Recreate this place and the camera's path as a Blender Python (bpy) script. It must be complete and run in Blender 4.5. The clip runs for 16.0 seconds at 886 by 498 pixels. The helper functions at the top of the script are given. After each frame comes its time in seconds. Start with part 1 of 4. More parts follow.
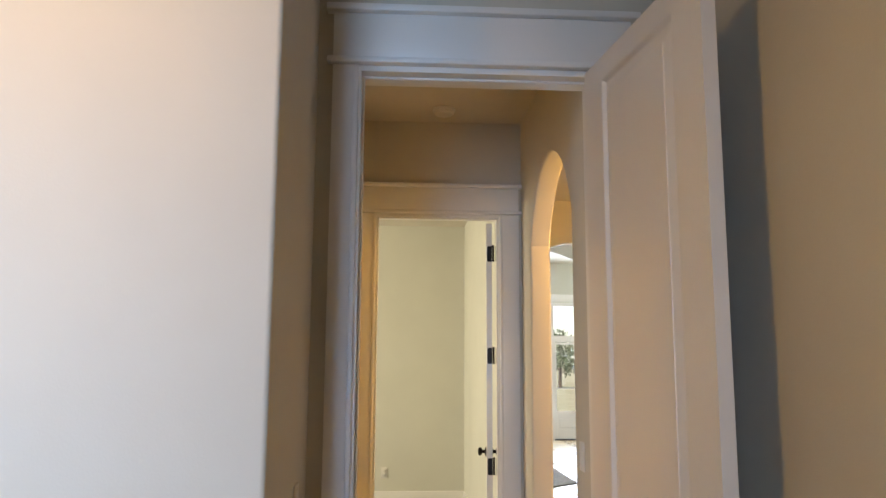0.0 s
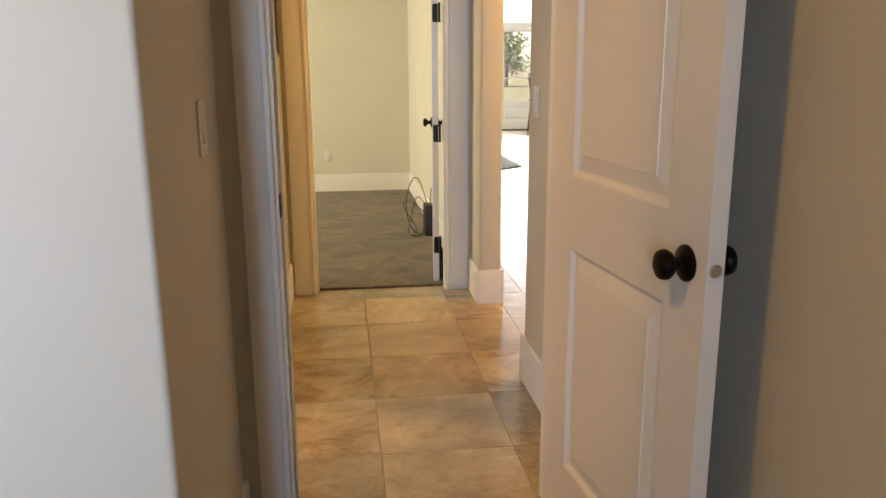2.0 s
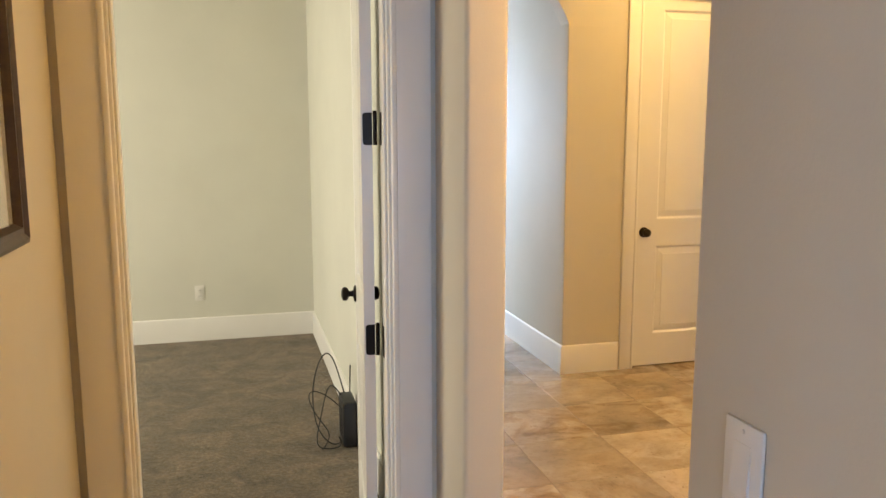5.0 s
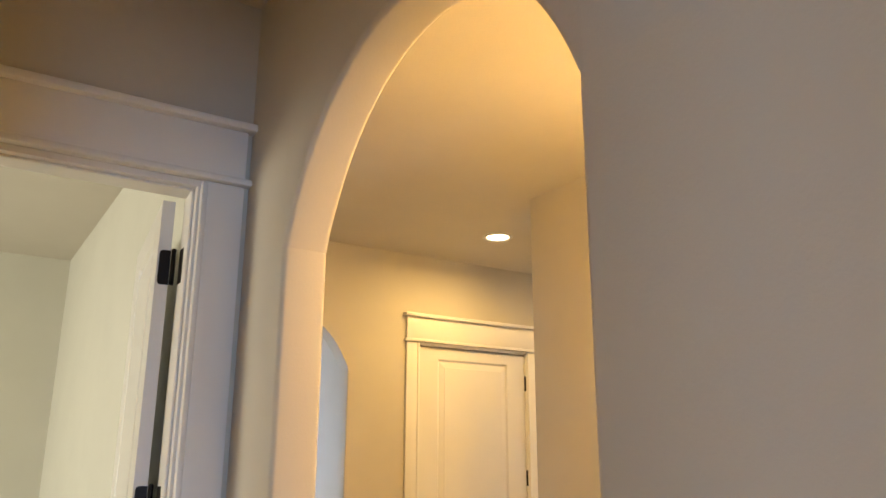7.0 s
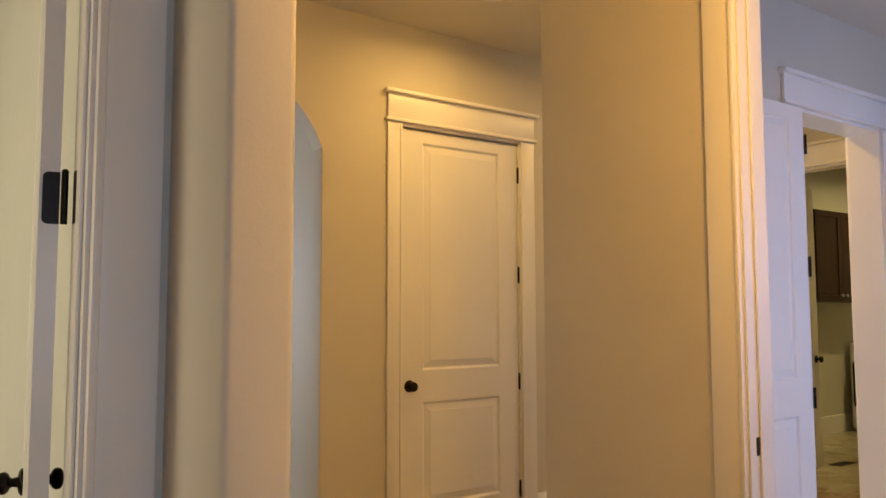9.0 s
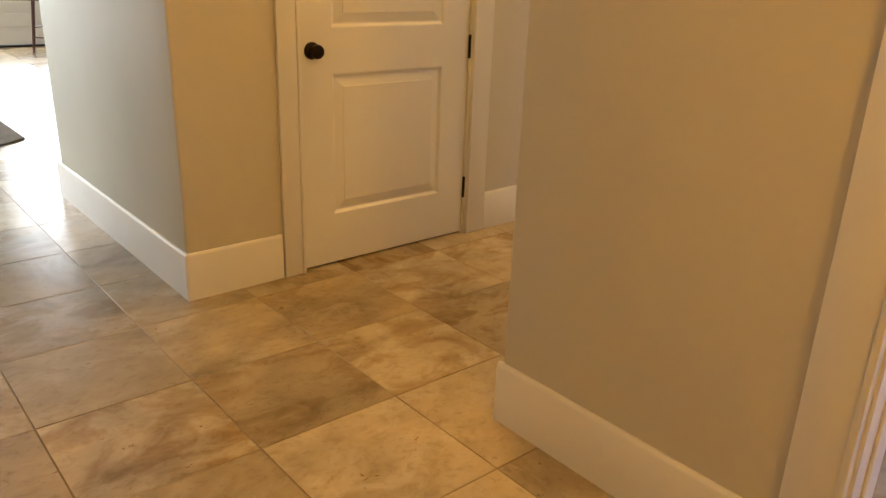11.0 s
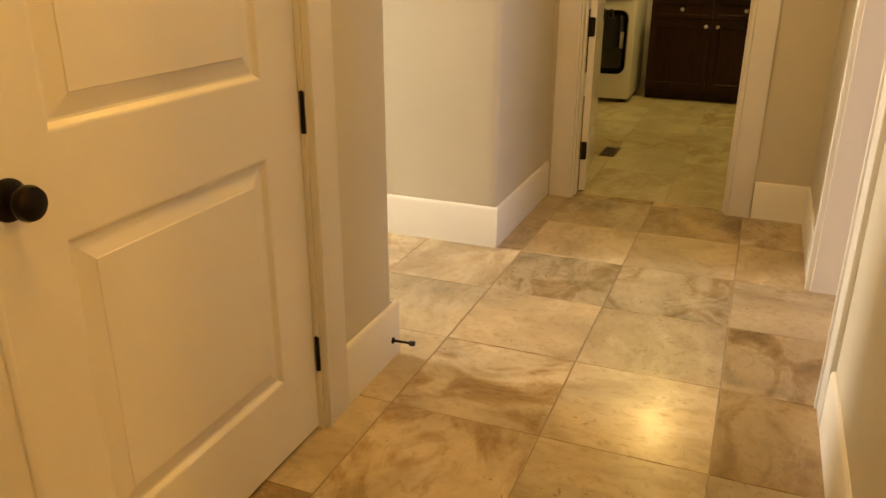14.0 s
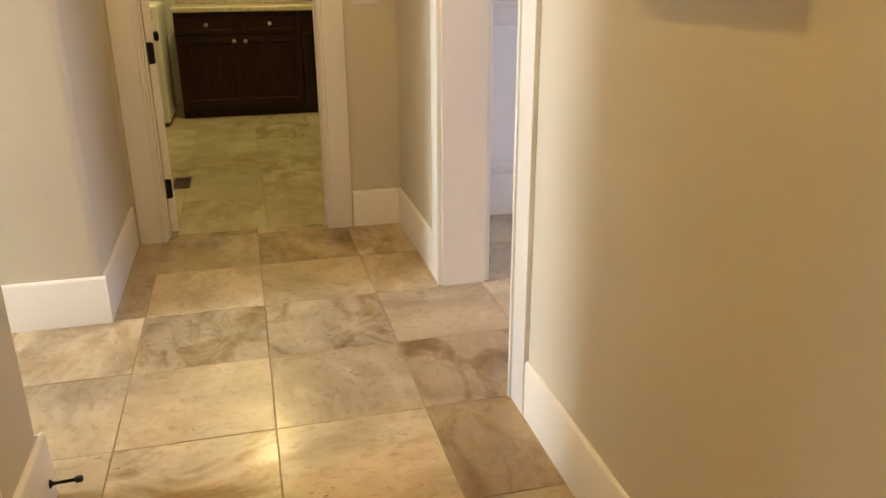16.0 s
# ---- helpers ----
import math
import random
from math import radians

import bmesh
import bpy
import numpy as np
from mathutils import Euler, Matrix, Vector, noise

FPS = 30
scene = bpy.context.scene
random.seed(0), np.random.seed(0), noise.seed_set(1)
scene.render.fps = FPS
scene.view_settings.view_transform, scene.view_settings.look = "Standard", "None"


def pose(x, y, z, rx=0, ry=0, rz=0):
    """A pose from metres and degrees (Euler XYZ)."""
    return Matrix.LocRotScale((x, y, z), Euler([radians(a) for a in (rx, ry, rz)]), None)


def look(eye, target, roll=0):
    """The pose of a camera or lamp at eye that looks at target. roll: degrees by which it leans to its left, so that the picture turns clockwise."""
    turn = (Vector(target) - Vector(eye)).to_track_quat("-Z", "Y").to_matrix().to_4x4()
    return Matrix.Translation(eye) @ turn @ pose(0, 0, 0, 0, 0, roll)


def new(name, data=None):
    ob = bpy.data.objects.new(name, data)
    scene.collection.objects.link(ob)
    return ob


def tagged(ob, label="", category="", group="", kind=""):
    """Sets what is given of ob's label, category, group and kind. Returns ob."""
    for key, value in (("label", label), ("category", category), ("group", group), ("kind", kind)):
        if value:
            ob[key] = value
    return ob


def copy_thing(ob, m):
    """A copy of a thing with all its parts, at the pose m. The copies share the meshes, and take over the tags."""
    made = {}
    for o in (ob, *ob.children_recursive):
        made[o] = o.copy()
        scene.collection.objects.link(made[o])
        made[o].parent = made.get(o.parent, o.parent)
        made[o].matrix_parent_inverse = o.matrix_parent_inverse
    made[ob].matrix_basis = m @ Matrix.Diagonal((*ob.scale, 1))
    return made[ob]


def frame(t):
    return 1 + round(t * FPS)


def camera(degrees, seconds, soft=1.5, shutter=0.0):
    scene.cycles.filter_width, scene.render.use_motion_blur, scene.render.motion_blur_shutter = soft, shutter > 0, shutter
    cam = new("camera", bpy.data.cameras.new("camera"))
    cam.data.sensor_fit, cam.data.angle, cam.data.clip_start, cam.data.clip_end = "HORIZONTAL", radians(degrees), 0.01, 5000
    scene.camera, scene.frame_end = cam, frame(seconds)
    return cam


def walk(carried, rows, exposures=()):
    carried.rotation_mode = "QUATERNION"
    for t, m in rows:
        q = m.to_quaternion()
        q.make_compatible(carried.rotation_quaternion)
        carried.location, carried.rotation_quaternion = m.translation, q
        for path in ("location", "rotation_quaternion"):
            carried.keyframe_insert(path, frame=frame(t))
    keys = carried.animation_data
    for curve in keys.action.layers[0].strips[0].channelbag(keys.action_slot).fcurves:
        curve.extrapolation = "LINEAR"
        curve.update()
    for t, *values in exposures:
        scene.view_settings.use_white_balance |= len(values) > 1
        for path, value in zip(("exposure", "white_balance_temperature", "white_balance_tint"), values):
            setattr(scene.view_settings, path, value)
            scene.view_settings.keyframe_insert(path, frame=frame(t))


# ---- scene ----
cam = camera(59.6, 16.0)
PATH = [
    (0, (0.502, 0.167, 1.523), (0.621, 2.142, 1.816), 0.3),
    (0.5, (0.511, 0.134, 1.428), (0.679, 2.12, 1.599), 0.4),
    (1, (0.521, 0.203, 1.361), (0.738, 2.189, 1.28), -0.0),
    (1.5, (0.551, 0.315, 1.313), (0.789, 2.277, 1.004), -0.1),
    (2, (0.547, 0.521, 1.283), (0.797, 2.451, 0.822), -0.3),
    (2.5, (0.533, 0.901, 1.269), (0.79, 2.808, 0.724), 0.3),
    (3, (0.578, 1.311, 1.277), (0.843, 3.203, 0.683), 0.0),
    (3.5, (0.626, 1.723, 1.275), (0.898, 3.607, 0.662), -0.1),
    (4, (0.625, 2.103, 1.342), (0.925, 3.98, 0.722), -0.0),
    (4.5, (0.685, 2.421, 1.465), (1.035, 4.31, 0.909), -0.2),
    (5, (0.688, 2.615, 1.551), (1.201, 4.526, 1.261), -0.1),
    (5.2, (0.688, 2.686, 1.586), (1.298, 4.585, 1.438), 0.2),
    (7.3, (0.601, 2.803, 1.691), (1.662, 4.398, 2.263), 0.1),
    (7.5, (0.61, 2.809, 1.672), (1.679, 4.39, 2.269), 0.0),
    (8, (0.657, 2.924, 1.562), (1.743, 4.486, 2.18), -0.1),
    (8.5, (0.754, 3.151, 1.443), (1.862, 4.732, 1.965), -0.4),
    (9, (0.859, 3.395, 1.36), (2.008, 5.024, 1.514), -0.1),
    (9.5, (0.986, 3.655, 1.26), (2.196, 5.221, 0.964), -0.1),
    (9.7, (1.077, 3.747, 1.233), (2.326, 5.248, 0.8), -0.2),
    (11.8, (1.965, 4.938, 1.287), (3.127, 6.382, 0.535), 0.9),
    (12, (2.023, 5.059, 1.277), (3.127, 6.547, 0.523), 0.7),
    (12.5, (2.16, 5.379, 1.273), (3.217, 6.897, 0.512), 0.1),
    (13, (2.308, 5.688, 1.278), (3.488, 7.116, 0.524), -0.3),
    (13.5, (2.414, 5.946, 1.262), (3.897, 7.07, 0.529), -0.1),
    (14, (2.492, 6.142, 1.271), (4.223, 6.838, 0.552), 0.2),
    (14.5, (2.61, 6.267, 1.277), (4.449, 6.601, 0.564), -0.1),
    (15, (2.646, 6.357, 1.256), (4.52, 6.417, 0.56), 0.1),
    (15.5, (2.644, 6.452, 1.279), (4.514, 6.27, 0.592), 0.1),
    (16, (2.723, 6.578, 1.304), (4.54, 6.118, 0.605), -0.3),
]
EXPOSURES = [
    (0, 0.62, 6900, 13), (1, 0.62, 6500, 13), (1.5, 0.66, 6900, 14), (2, 0.76, 7600, 14), (2.5, 0.76, 8300, 14), (3.5, 0.76, 8400, 13), (4, 0.78, 7200, 12), (5, 0.72, 6400, 14), (7.5, 0.52, 6300, 14),
    (8.5, 0.26, 6700, 16), (9, 0.05, 7100, 16), (9.5, 0.33, 7400, 18), (12, 0.12, 8300, 13), (12.5, 0.09, 8500, 13), (13.5, 0.30, 10800, 13), (14, 0.34, 10100, 13), (14.5, 0.42, 8200, 12), (15, 0.47, 7500, 11), (16, 0.45, 7200, 10)]
walk(cam, [(t, look(eye, target, roll)) for t, eye, target, roll in PATH], EXPOSURES)

# ---- light ----
world = bpy.data.worlds.new("sky")
scene.world = world
world.use_nodes = True
wn = world.node_tree
sky = wn.nodes.new("ShaderNodeTexSky")
sky.sky_type, sky.sun_disc = "NISHITA", False
sky.sun_elevation, sky.sun_rotation = radians(48), radians(200)
wn.links.new(sky.outputs["Color"], wn.nodes["Background"].inputs["Color"])
wn.nodes["Background"].inputs["Strength"].default_value = 0.15

sun_data = bpy.data.lights.new("sun", "SUN")
sun_data.energy, sun_data.angle, sun_data.color = 4.5, radians(0.5), (1.0, 0.95, 0.88)
sun = new("sun", sun_data)
sun.matrix_world = look((0, 0, 30), (7.7, 21.0, 5.0))


def window_light(eye, target, w, h, watts, colour, spread=180):
    d = bpy.data.lights.new("window_light", "AREA")
    d.shape, d.size, d.size_y, d.energy, d.color, d.spread = "RECTANGLE", w, h, watts, colour, radians(spread)
    ob = new("window_light", d)
    ob.matrix_world = look(eye, target)
    return ob


def can_light(x, y, z, watts, colour, spread=120):
    d = bpy.data.lights.new("can_light", "AREA")
    d.shape, d.size, d.energy, d.color, d.spread = "DISK", 0.11, watts, colour, radians(spread)
    ob = new("can_light", d)
    ob.matrix_world = look((x, y, z), (x, y + 0.0001, 0))
    return ob


DAY = (0.80, 0.90, 1.0)
WARM = (1.0, 0.57, 0.15)
SOFT = (1.0, 0.76, 0.42)
window_light((-1.0, -2.93, 1.5), (-1.3, 3, 1.3), 1.6, 1.6, 34, (0.40, 0.63, 1.0), 64)      # bedroom the walk starts in
window_light((-2.93, 6.8, 1.5), (3, 6.8, 1.0), 1.9, 1.6, 78, (1.0, 0.95, 0.74))        # far bedroom
# first lamp is made strong to lift the floor around the arch
for wx, wz, ww, wh, power in ((1.6, 1.65, 1.9, 2.0, 220), (4.61, 1.5, 1.7, 2.2, 105), (7.2, 1.65, 1.7, 2.0, 110), (9.5, 1.65, 1.7, 2.0, 110)):
    window_light((wx, 15.93, wz), (wx - 0.2, 8, 0.8), ww, wh, power, (0.66, 0.81, 1.0))    # great room, north: patio door second, the other windows are assumed
for wy, power in ((11.2, 95), (13.3, 40)):
    window_light((-0.43, wy, 1.68), (2.4, wy - 3.4, 0.0), 1.7, 1.9, power, (0.60, 0.79, 1.0))      # great room, west: unseen windows added to light the closet wall
window_light((4.9, 3.07, 1.5), (4.9, 6, 1.0), 1.7, 1.3, 38, (0.31, 0.47, 1.0))         # mud room
window_light((5.1, 10.93, 1.5), (5.1, 7, 0.9), 0.8, 1.3, 140, (0.82, 0.90, 1.0))        # short passage: assumed end window, added to brighten its wall
window_light((-2.03, 3.15, 1.7), (1, 3.15, 1.1), 1.0, 1.0, 16, (0.80, 0.86, 1.0))      # bathroom: assumed window, added to cool the hall's east wall
CANS = [(3.385, 6.50), (5.3, 6.50)]
for cx, cy in CANS:
    can_light(cx, cy, 3.015, 11.5, (1.0, 0.62, 0.19), 170)
can_light(9.2, 6.62, 3.015, 18, (1.0, 0.81, 0.36), 160)
# added warm fill in the start bedroom; no fixture is known there
FILL_CANS = [(-0.45, 0.85)]
for cx, cy in FILL_CANS:
    can_light(cx, cy, 3.015, 16, WARM, 170)
can_light(9.8, 7.1, 3.015, 4, (1.0, 0.84, 0.42), 160)
can_light(-0.9, 3.7, 3.015, 19, WARM, 160)
bulb = bpy.data.lights.new("pendant_bulb", "POINT")
bulb.energy, bulb.color, bulb.shadow_soft_size = 48, WARM, 0.10
new("pendant_bulb", bulb).location = (2.41, 4.05, 2.31)

# ---- materials ----


def material(name, colour, rough=0.5, metal=0.0, spec=0.5):
    m = bpy.data.materials.new(name)
    m.use_nodes = True
    b = m.node_tree.nodes["Principled BSDF"]
    b.inputs["Base Color"].default_value = (*colour, 1)
    b.inputs["Roughness"].default_value = rough
    b.inputs["Metallic"].default_value = metal
    b.inputs["Specular IOR Level"].default_value = spec
    return m, m.node_tree, b


def link(nt, a, b):
    nt.links.new(a, b)


def coords(nt):
    return nt.nodes.new("ShaderNodeTexCoord").outputs["Object"]


def noise_node(nt, vec, scale, detail=4.0, rough=0.55, distort=0.0):
    n = nt.nodes.new("ShaderNodeTexNoise")
    n.inputs["Scale"].default_value = scale
    n.inputs["Detail"].default_value = detail
    n.inputs["Roughness"].default_value = rough
    n.inputs["Distortion"].default_value = distort
    link(nt, vec, n.inputs["Vector"])
    return n.outputs["Fac"]


def ramp(nt, fac, stops):
    r = nt.nodes.new("ShaderNodeValToRGB")
    e = r.color_ramp.elements
    while len(e) < len(stops):
        e.new(0.5)
    for el, (p, c) in zip(e, stops):
        el.position, el.color = p, (*c, 1)
    link(nt, fac, r.inputs["Fac"])
    return r.outputs["Color"]


def blend(nt, a, b, fac, mode="MIX"):
    m = nt.nodes.new("ShaderNodeMix")
    m.data_type, m.blend_type = "RGBA", mode
    for sock, v in ((m.inputs["A"], a), (m.inputs["B"], b), (m.inputs["Factor"], fac)):
        if isinstance(v, bpy.types.NodeSocket):
            link(nt, v, sock)
        elif isinstance(v, tuple):
            sock.default_value = (*v, 1)
        else:
            m.inputs["Factor"].default_value = v
    return m.outputs["Result"]


def bump(nt, b, height, strength, distance):
    n = nt.nodes.new("ShaderNodeBump")
    n.inputs["Strength"].default_value, n.inputs["Distance"].default_value = strength, distance
    link(nt, height, n.inputs["Height"])
    link(nt, n.outputs["Normal"], b.inputs["Normal"])


def scaled(nt, vec, s):
    n = nt.nodes.new("ShaderNodeVectorMath")
    n.operation = "MULTIPLY"
    n.inputs[1].default_value = s
    link(nt, vec, n.inputs[0])
    return n.outputs["Vector"]


def paint(name, colour, rough, grain, strength, vary=0.03):
    """Rolled or sprayed paint: faint mottling and orange-peel relief."""
    m, nt, b = material(name, colour, rough)
    v = coords(nt)
    dark = tuple(c * 0.97 for c in colour)
    lite = tuple(min(1.0, c * 1.02) for c in colour)
    link(nt, ramp(nt, noise_node(nt, v, 1.7, 5), [(0.35, dark), (0.65, lite)]), b.inputs["Base Color"])
    link(nt, ramp(nt, noise_node(nt, v, 9, 4), [(0.3, (rough - vary,) * 3), (0.7, (rough + vary,) * 3)]), b.inputs["Roughness"])
    bump(nt, b, noise_node(nt, v, grain, 3, 0.6), strength, 0.002)
    return m


WALL = paint("wall_paint", (0.575, 0.535, 0.445), 0.62, 160, 0.16)
WALL_PALE = paint("pale_wall_paint", (0.62, 0.61, 0.53), 0.65, 160, 0.16)
CEIL = paint("ceiling_paint", (0.60, 0.555, 0.47), 0.8, 110, 0.3)
TRIM = paint("white_trim_paint", (0.76, 0.74, 0.70), 0.36, 60, 0.012, 0.01)
DOORP = paint("white_door_paint", (0.76, 0.74, 0.70), 0.30, 80, 0.012, 0.008)
PLASTIC = material("white_plastic", (0.70, 0.68, 0.63), 0.35)[0]
BRONZE, nt, b = material("oil_rubbed_bronze", (0.018, 0.013, 0.010), 0.38, 0.85)
bump(nt, b, noise_node(nt, coords(nt), 90), 0.1, 0.001)
BROWN_METAL = material("brown_enamelled_metal", (0.13, 0.075, 0.04), 0.45, 0.3)[0]
STEEL = material("brushed_steel", (0.55, 0.54, 0.52), 0.32, 1.0)[0]
BLACK = material("black_plastic", (0.012, 0.012, 0.013), 0.42)[0]
CABLE = material("black_cable_rubber", (0.015, 0.015, 0.015), 0.55)[0]
GLASSY = material("dark_door_glass", (0.01, 0.01, 0.012), 0.06, 0.0, 0.7)[0]
ENAMEL = paint("white_enamel", (0.80, 0.80, 0.78), 0.22, 30, 0.02)
GROUT, nt, b = material("grout", (0.29, 0.23, 0.165), 0.9)
bump(nt, b, noise_node(nt, coords(nt), 240), 0.4, 0.001)


def travertine(name, base, contrast):
    """Honed, sealed travertine: cloudy brown drifts, pale veins, small filled pits; each tile cut from another part of the stone."""
    m, nt, b = material(name, base, 0.2)
    info = nt.nodes.new("ShaderNodeObjectInfo")
    geo = nt.nodes.new("ShaderNodeNewGeometry")
    shift = nt.nodes.new("ShaderNodeVectorMath")
    shift.operation = "MULTIPLY_ADD"
    rnd = nt.nodes.new("ShaderNodeMath")
    rnd.operation = "ADD"
    link(nt, info.outputs["Random"], rnd.inputs[0])
    link(nt, geo.outputs["Random Per Island"], rnd.inputs[1])
    comb = nt.nodes.new("ShaderNodeCombineXYZ")
    for k in range(3):
        link(nt, rnd.outputs[0], comb.inputs[k])
    link(nt, comb.outputs[0], shift.inputs[0])
    shift.inputs[1].default_value = (37, 53, 19)
    link(nt, coords(nt), shift.inputs[2])
    v = shift.outputs["Vector"]
    pick = nt.nodes.new("ShaderNodeMath")
    pick.operation = "FRACT"
    link(nt, rnd.outputs[0], pick.inputs[0])
    spin = nt.nodes.new("ShaderNodeMath")
    spin.operation, spin.inputs[1].default_value = "MULTIPLY", 7.31
    link(nt, rnd.outputs[0], spin.inputs[0])
    wild = nt.nodes.new("ShaderNodeMath")
    wild.operation = "FRACT"
    link(nt, spin.outputs[0], wild.inputs[0])
    drift = noise_node(nt, scaled(nt, v, (1.0, 1.3, 1.0)), 2.4, 6, 0.55, 0.5)
    cloud = ramp(nt, drift, [(0.30, tuple(k * (1 - 0.32 * contrast) for k in base)), (0.5, base), (0.70, tuple(min(0.8, k * (1 + 0.28 * contrast)) for k in base))])
    # ragged brown patches, more of them on some tiles
    ragged = noise_node(nt, scaled(nt, v, (1.0, 1.5, 1.0)), 3.4, 8, 0.58, 1.2)
    brown = ramp(nt, ragged, [(0.34, (0.50, 0.39, 0.26)), (0.44, (0.70, 0.60, 0.47)), (0.54, (1, 1, 1))])
    share = ramp(nt, wild.outputs[0], [(0.15, (0.10,) * 3), (0.85, (0.9,) * 3)])
    col = blend(nt, cloud, blend(nt, (1.0, 1.0, 1.0), brown, share), contrast, "MULTIPLY")
    # pale drifts
    pale = ramp(nt, noise_node(nt, scaled(nt, v, (1.0, 1.4, 1.0)), 5.0, 6, 0.6, 0.7), [(0.52, (0, 0, 0)), (0.68, (0.4 * contrast,) * 3)])
    col = blend(nt, col, (0.60, 0.51, 0.39), pale)
    fine = noise_node(nt, scaled(nt, v, (1.0, 1.35, 1.0)), 26, 8, 0.68, 0.5)
    col = blend(nt, col, ramp(nt, fine, [(0.32, (0.80, 0.77, 0.72)), (0.48, (1, 1, 1)), (0.70, (1.05, 1.04, 1.03))]), contrast, "MULTIPLY")
    # clusters of small filled pits
    patch = ramp(nt, noise_node(nt, scaled(nt, v, (1.0, 1.4, 1.0)), 5.0, 3, 0.55, 0.6), [(0.52, (0, 0, 0)), (0.60, (1, 1, 1))])
    pits = ramp(nt, noise_node(nt, scaled(nt, v, (1.0, 1.6, 1.0)), 36, 5, 0.66, 0.5), [(0.33, (0.50, 0.41, 0.31)), (0.37, (1, 1, 1))])
    col = blend(nt, col, blend(nt, (1.0, 1.0, 1.0), pits, patch), contrast * contrast, "MULTIPLY")
    tone = ramp(nt, pick.outputs[0], [(0.0, (0.66, 0.60, 0.50)), (0.22, (0.86, 0.80, 0.70)), (0.45, (0.88, 0.90, 0.92)), (0.65, (1.0, 0.98, 0.94)), (1.0, (1.14, 1.16, 1.18))])
    col = blend(nt, col, tone, contrast, "MULTIPLY")
    link(nt, col, b.inputs["Base Color"])
    link(nt, ramp(nt, drift, [(0.3, (0.27,) * 3), (0.7, (0.21,) * 3)]), b.inputs["Roughness"])
    bump(nt, b, drift, 0.05, 0.002)
    return m


STONE = travertine("travertine", (0.445, 0.356, 0.238), 1.0)
PALE_STONE = travertine("pale_travertine", (0.50, 0.45, 0.30), 0.62)


def carpet_material(name, a, c):
    m, nt, b = material(name, a, 0.95, 0, 0.1)
    v = coords(nt)
    tuft = noise_node(nt, v, 62, 4, 0.78)
    sweep = noise_node(nt, scaled(nt, v, (1.0, 1.15, 1.0)), 4.2, 6, 0.6, 0.8)
    base = ramp(nt, tuft, [(0.30, tuple(k * 0.45 for k in a)), (0.52, a), (0.75, c)])
    link(nt, blend(nt, base, ramp(nt, sweep, [(0.36, (0.66, 0.65, 0.63)), (0.64, (1.28, 1.27, 1.25))]), 1.0, "MULTIPLY"), b.inputs["Base Color"])
    bump(nt, b, tuft, 0.9, 0.012)
    b.inputs["Sheen Weight"].default_value = 0.25
    return m


CARPET = carpet_material("cut_pile_carpet", (0.152, 0.113, 0.067), (0.33, 0.25, 0.155))
RUG = carpet_material("woven_rug", (0.13, 0.09, 0.06), (0.25, 0.18, 0.125))


def wood(name, dark, lite, rough, along=(1, 1, 9)):
    m, nt, b = material(name, lite, rough)
    v = scaled(nt, coords(nt), tuple(12 / k for k in along))
    g = noise_node(nt, v, 3.0, 8, 0.65, 0.8)
    link(nt, ramp(nt, g, [(0.3, dark), (0.7, lite)]), b.inputs["Base Color"])
    bump(nt, b, g, 0.12, 0.001)
    return m


ESPRESSO = wood("espresso_stained_wood", (0.013, 0.0045, 0.003), (0.036, 0.012, 0.007), 0.38)
ESPRESSO.node_tree.nodes["Principled BSDF"].inputs["Specular IOR Level"].default_value = 0.2
CHERRY = wood("cherry_stained_wood", (0.045, 0.010, 0.006), (0.11, 0.028, 0.014), 0.35)
FRAME_WOOD = wood("dark_frame_wood", (0.025, 0.014, 0.009), (0.06, 0.034, 0.02), 0.35, (1, 9, 1))
COUNTER, nt, b = material("cream_stone_counter", (0.62, 0.56, 0.43), 0.18)
link(nt, ramp(nt, noise_node(nt, coords(nt), 26, 6, 0.7), [(0.35, (0.48, 0.42, 0.31)), (0.6, (0.68, 0.62, 0.49))]), b.inputs["Base Color"])
LAMPGLOW, nt, b = material("lamp_lens", (1, 0.9, 0.7), 0.4)
b.inputs["Emission Color"].default_value, b.inputs["Emission Strength"].default_value = (1.0, 0.80, 0.48, 1), 9.0
ALABASTER, nt, b = material("alabaster_glass", (0.9, 0.8, 0.6), 0.4)
b.inputs["Emission Color"].default_value, b.inputs["Emission Strength"].default_value = (1.0, 0.74, 0.42, 1), 1.6
PRINT, nt, b = material("art_print", (0.4, 0.38, 0.34), 0.7)
link(nt, ramp(nt, noise_node(nt, coords(nt), 5.5, 5, 0.6), [(0.35, (0.20, 0.19, 0.17)), (0.5, (0.42, 0.40, 0.36)), (0.68, (0.70, 0.67, 0.60))]), b.inputs["Base Color"])
# mat greyed so its colour carries the reflection on the glass
MAT_BOARD = material("mat_board", (0.36, 0.35, 0.32), 0.8)[0]
PANE, nt, b = material("clear_glass", (1, 1, 1), 0.02)
b.inputs["Transmission Weight"].default_value, b.inputs["IOR"].default_value = 1.0, 1.45
SHEEN = material("picture_glass", (1, 1, 1), 0.05)[0]
sb = SHEEN.node_tree.nodes["Principled BSDF"]
sb.inputs["Transmission Weight"].default_value, sb.inputs["IOR"].default_value = 1.0, 1.3
LAWN, nt, b = material("lawn", (0.10, 0.12, 0.05), 0.95)
link(nt, ramp(nt, noise_node(nt, coords(nt), 0.7, 8, 0.7), [(0.35, (0.20, 0.19, 0.10)), (0.65, (0.34, 0.31, 0.19))]), b.inputs["Base Color"])
LEAF, nt, b = material("tree_leaf", (0.06, 0.09, 0.035), 0.6)
gi = nt.nodes.new("ShaderNodeNewGeometry")
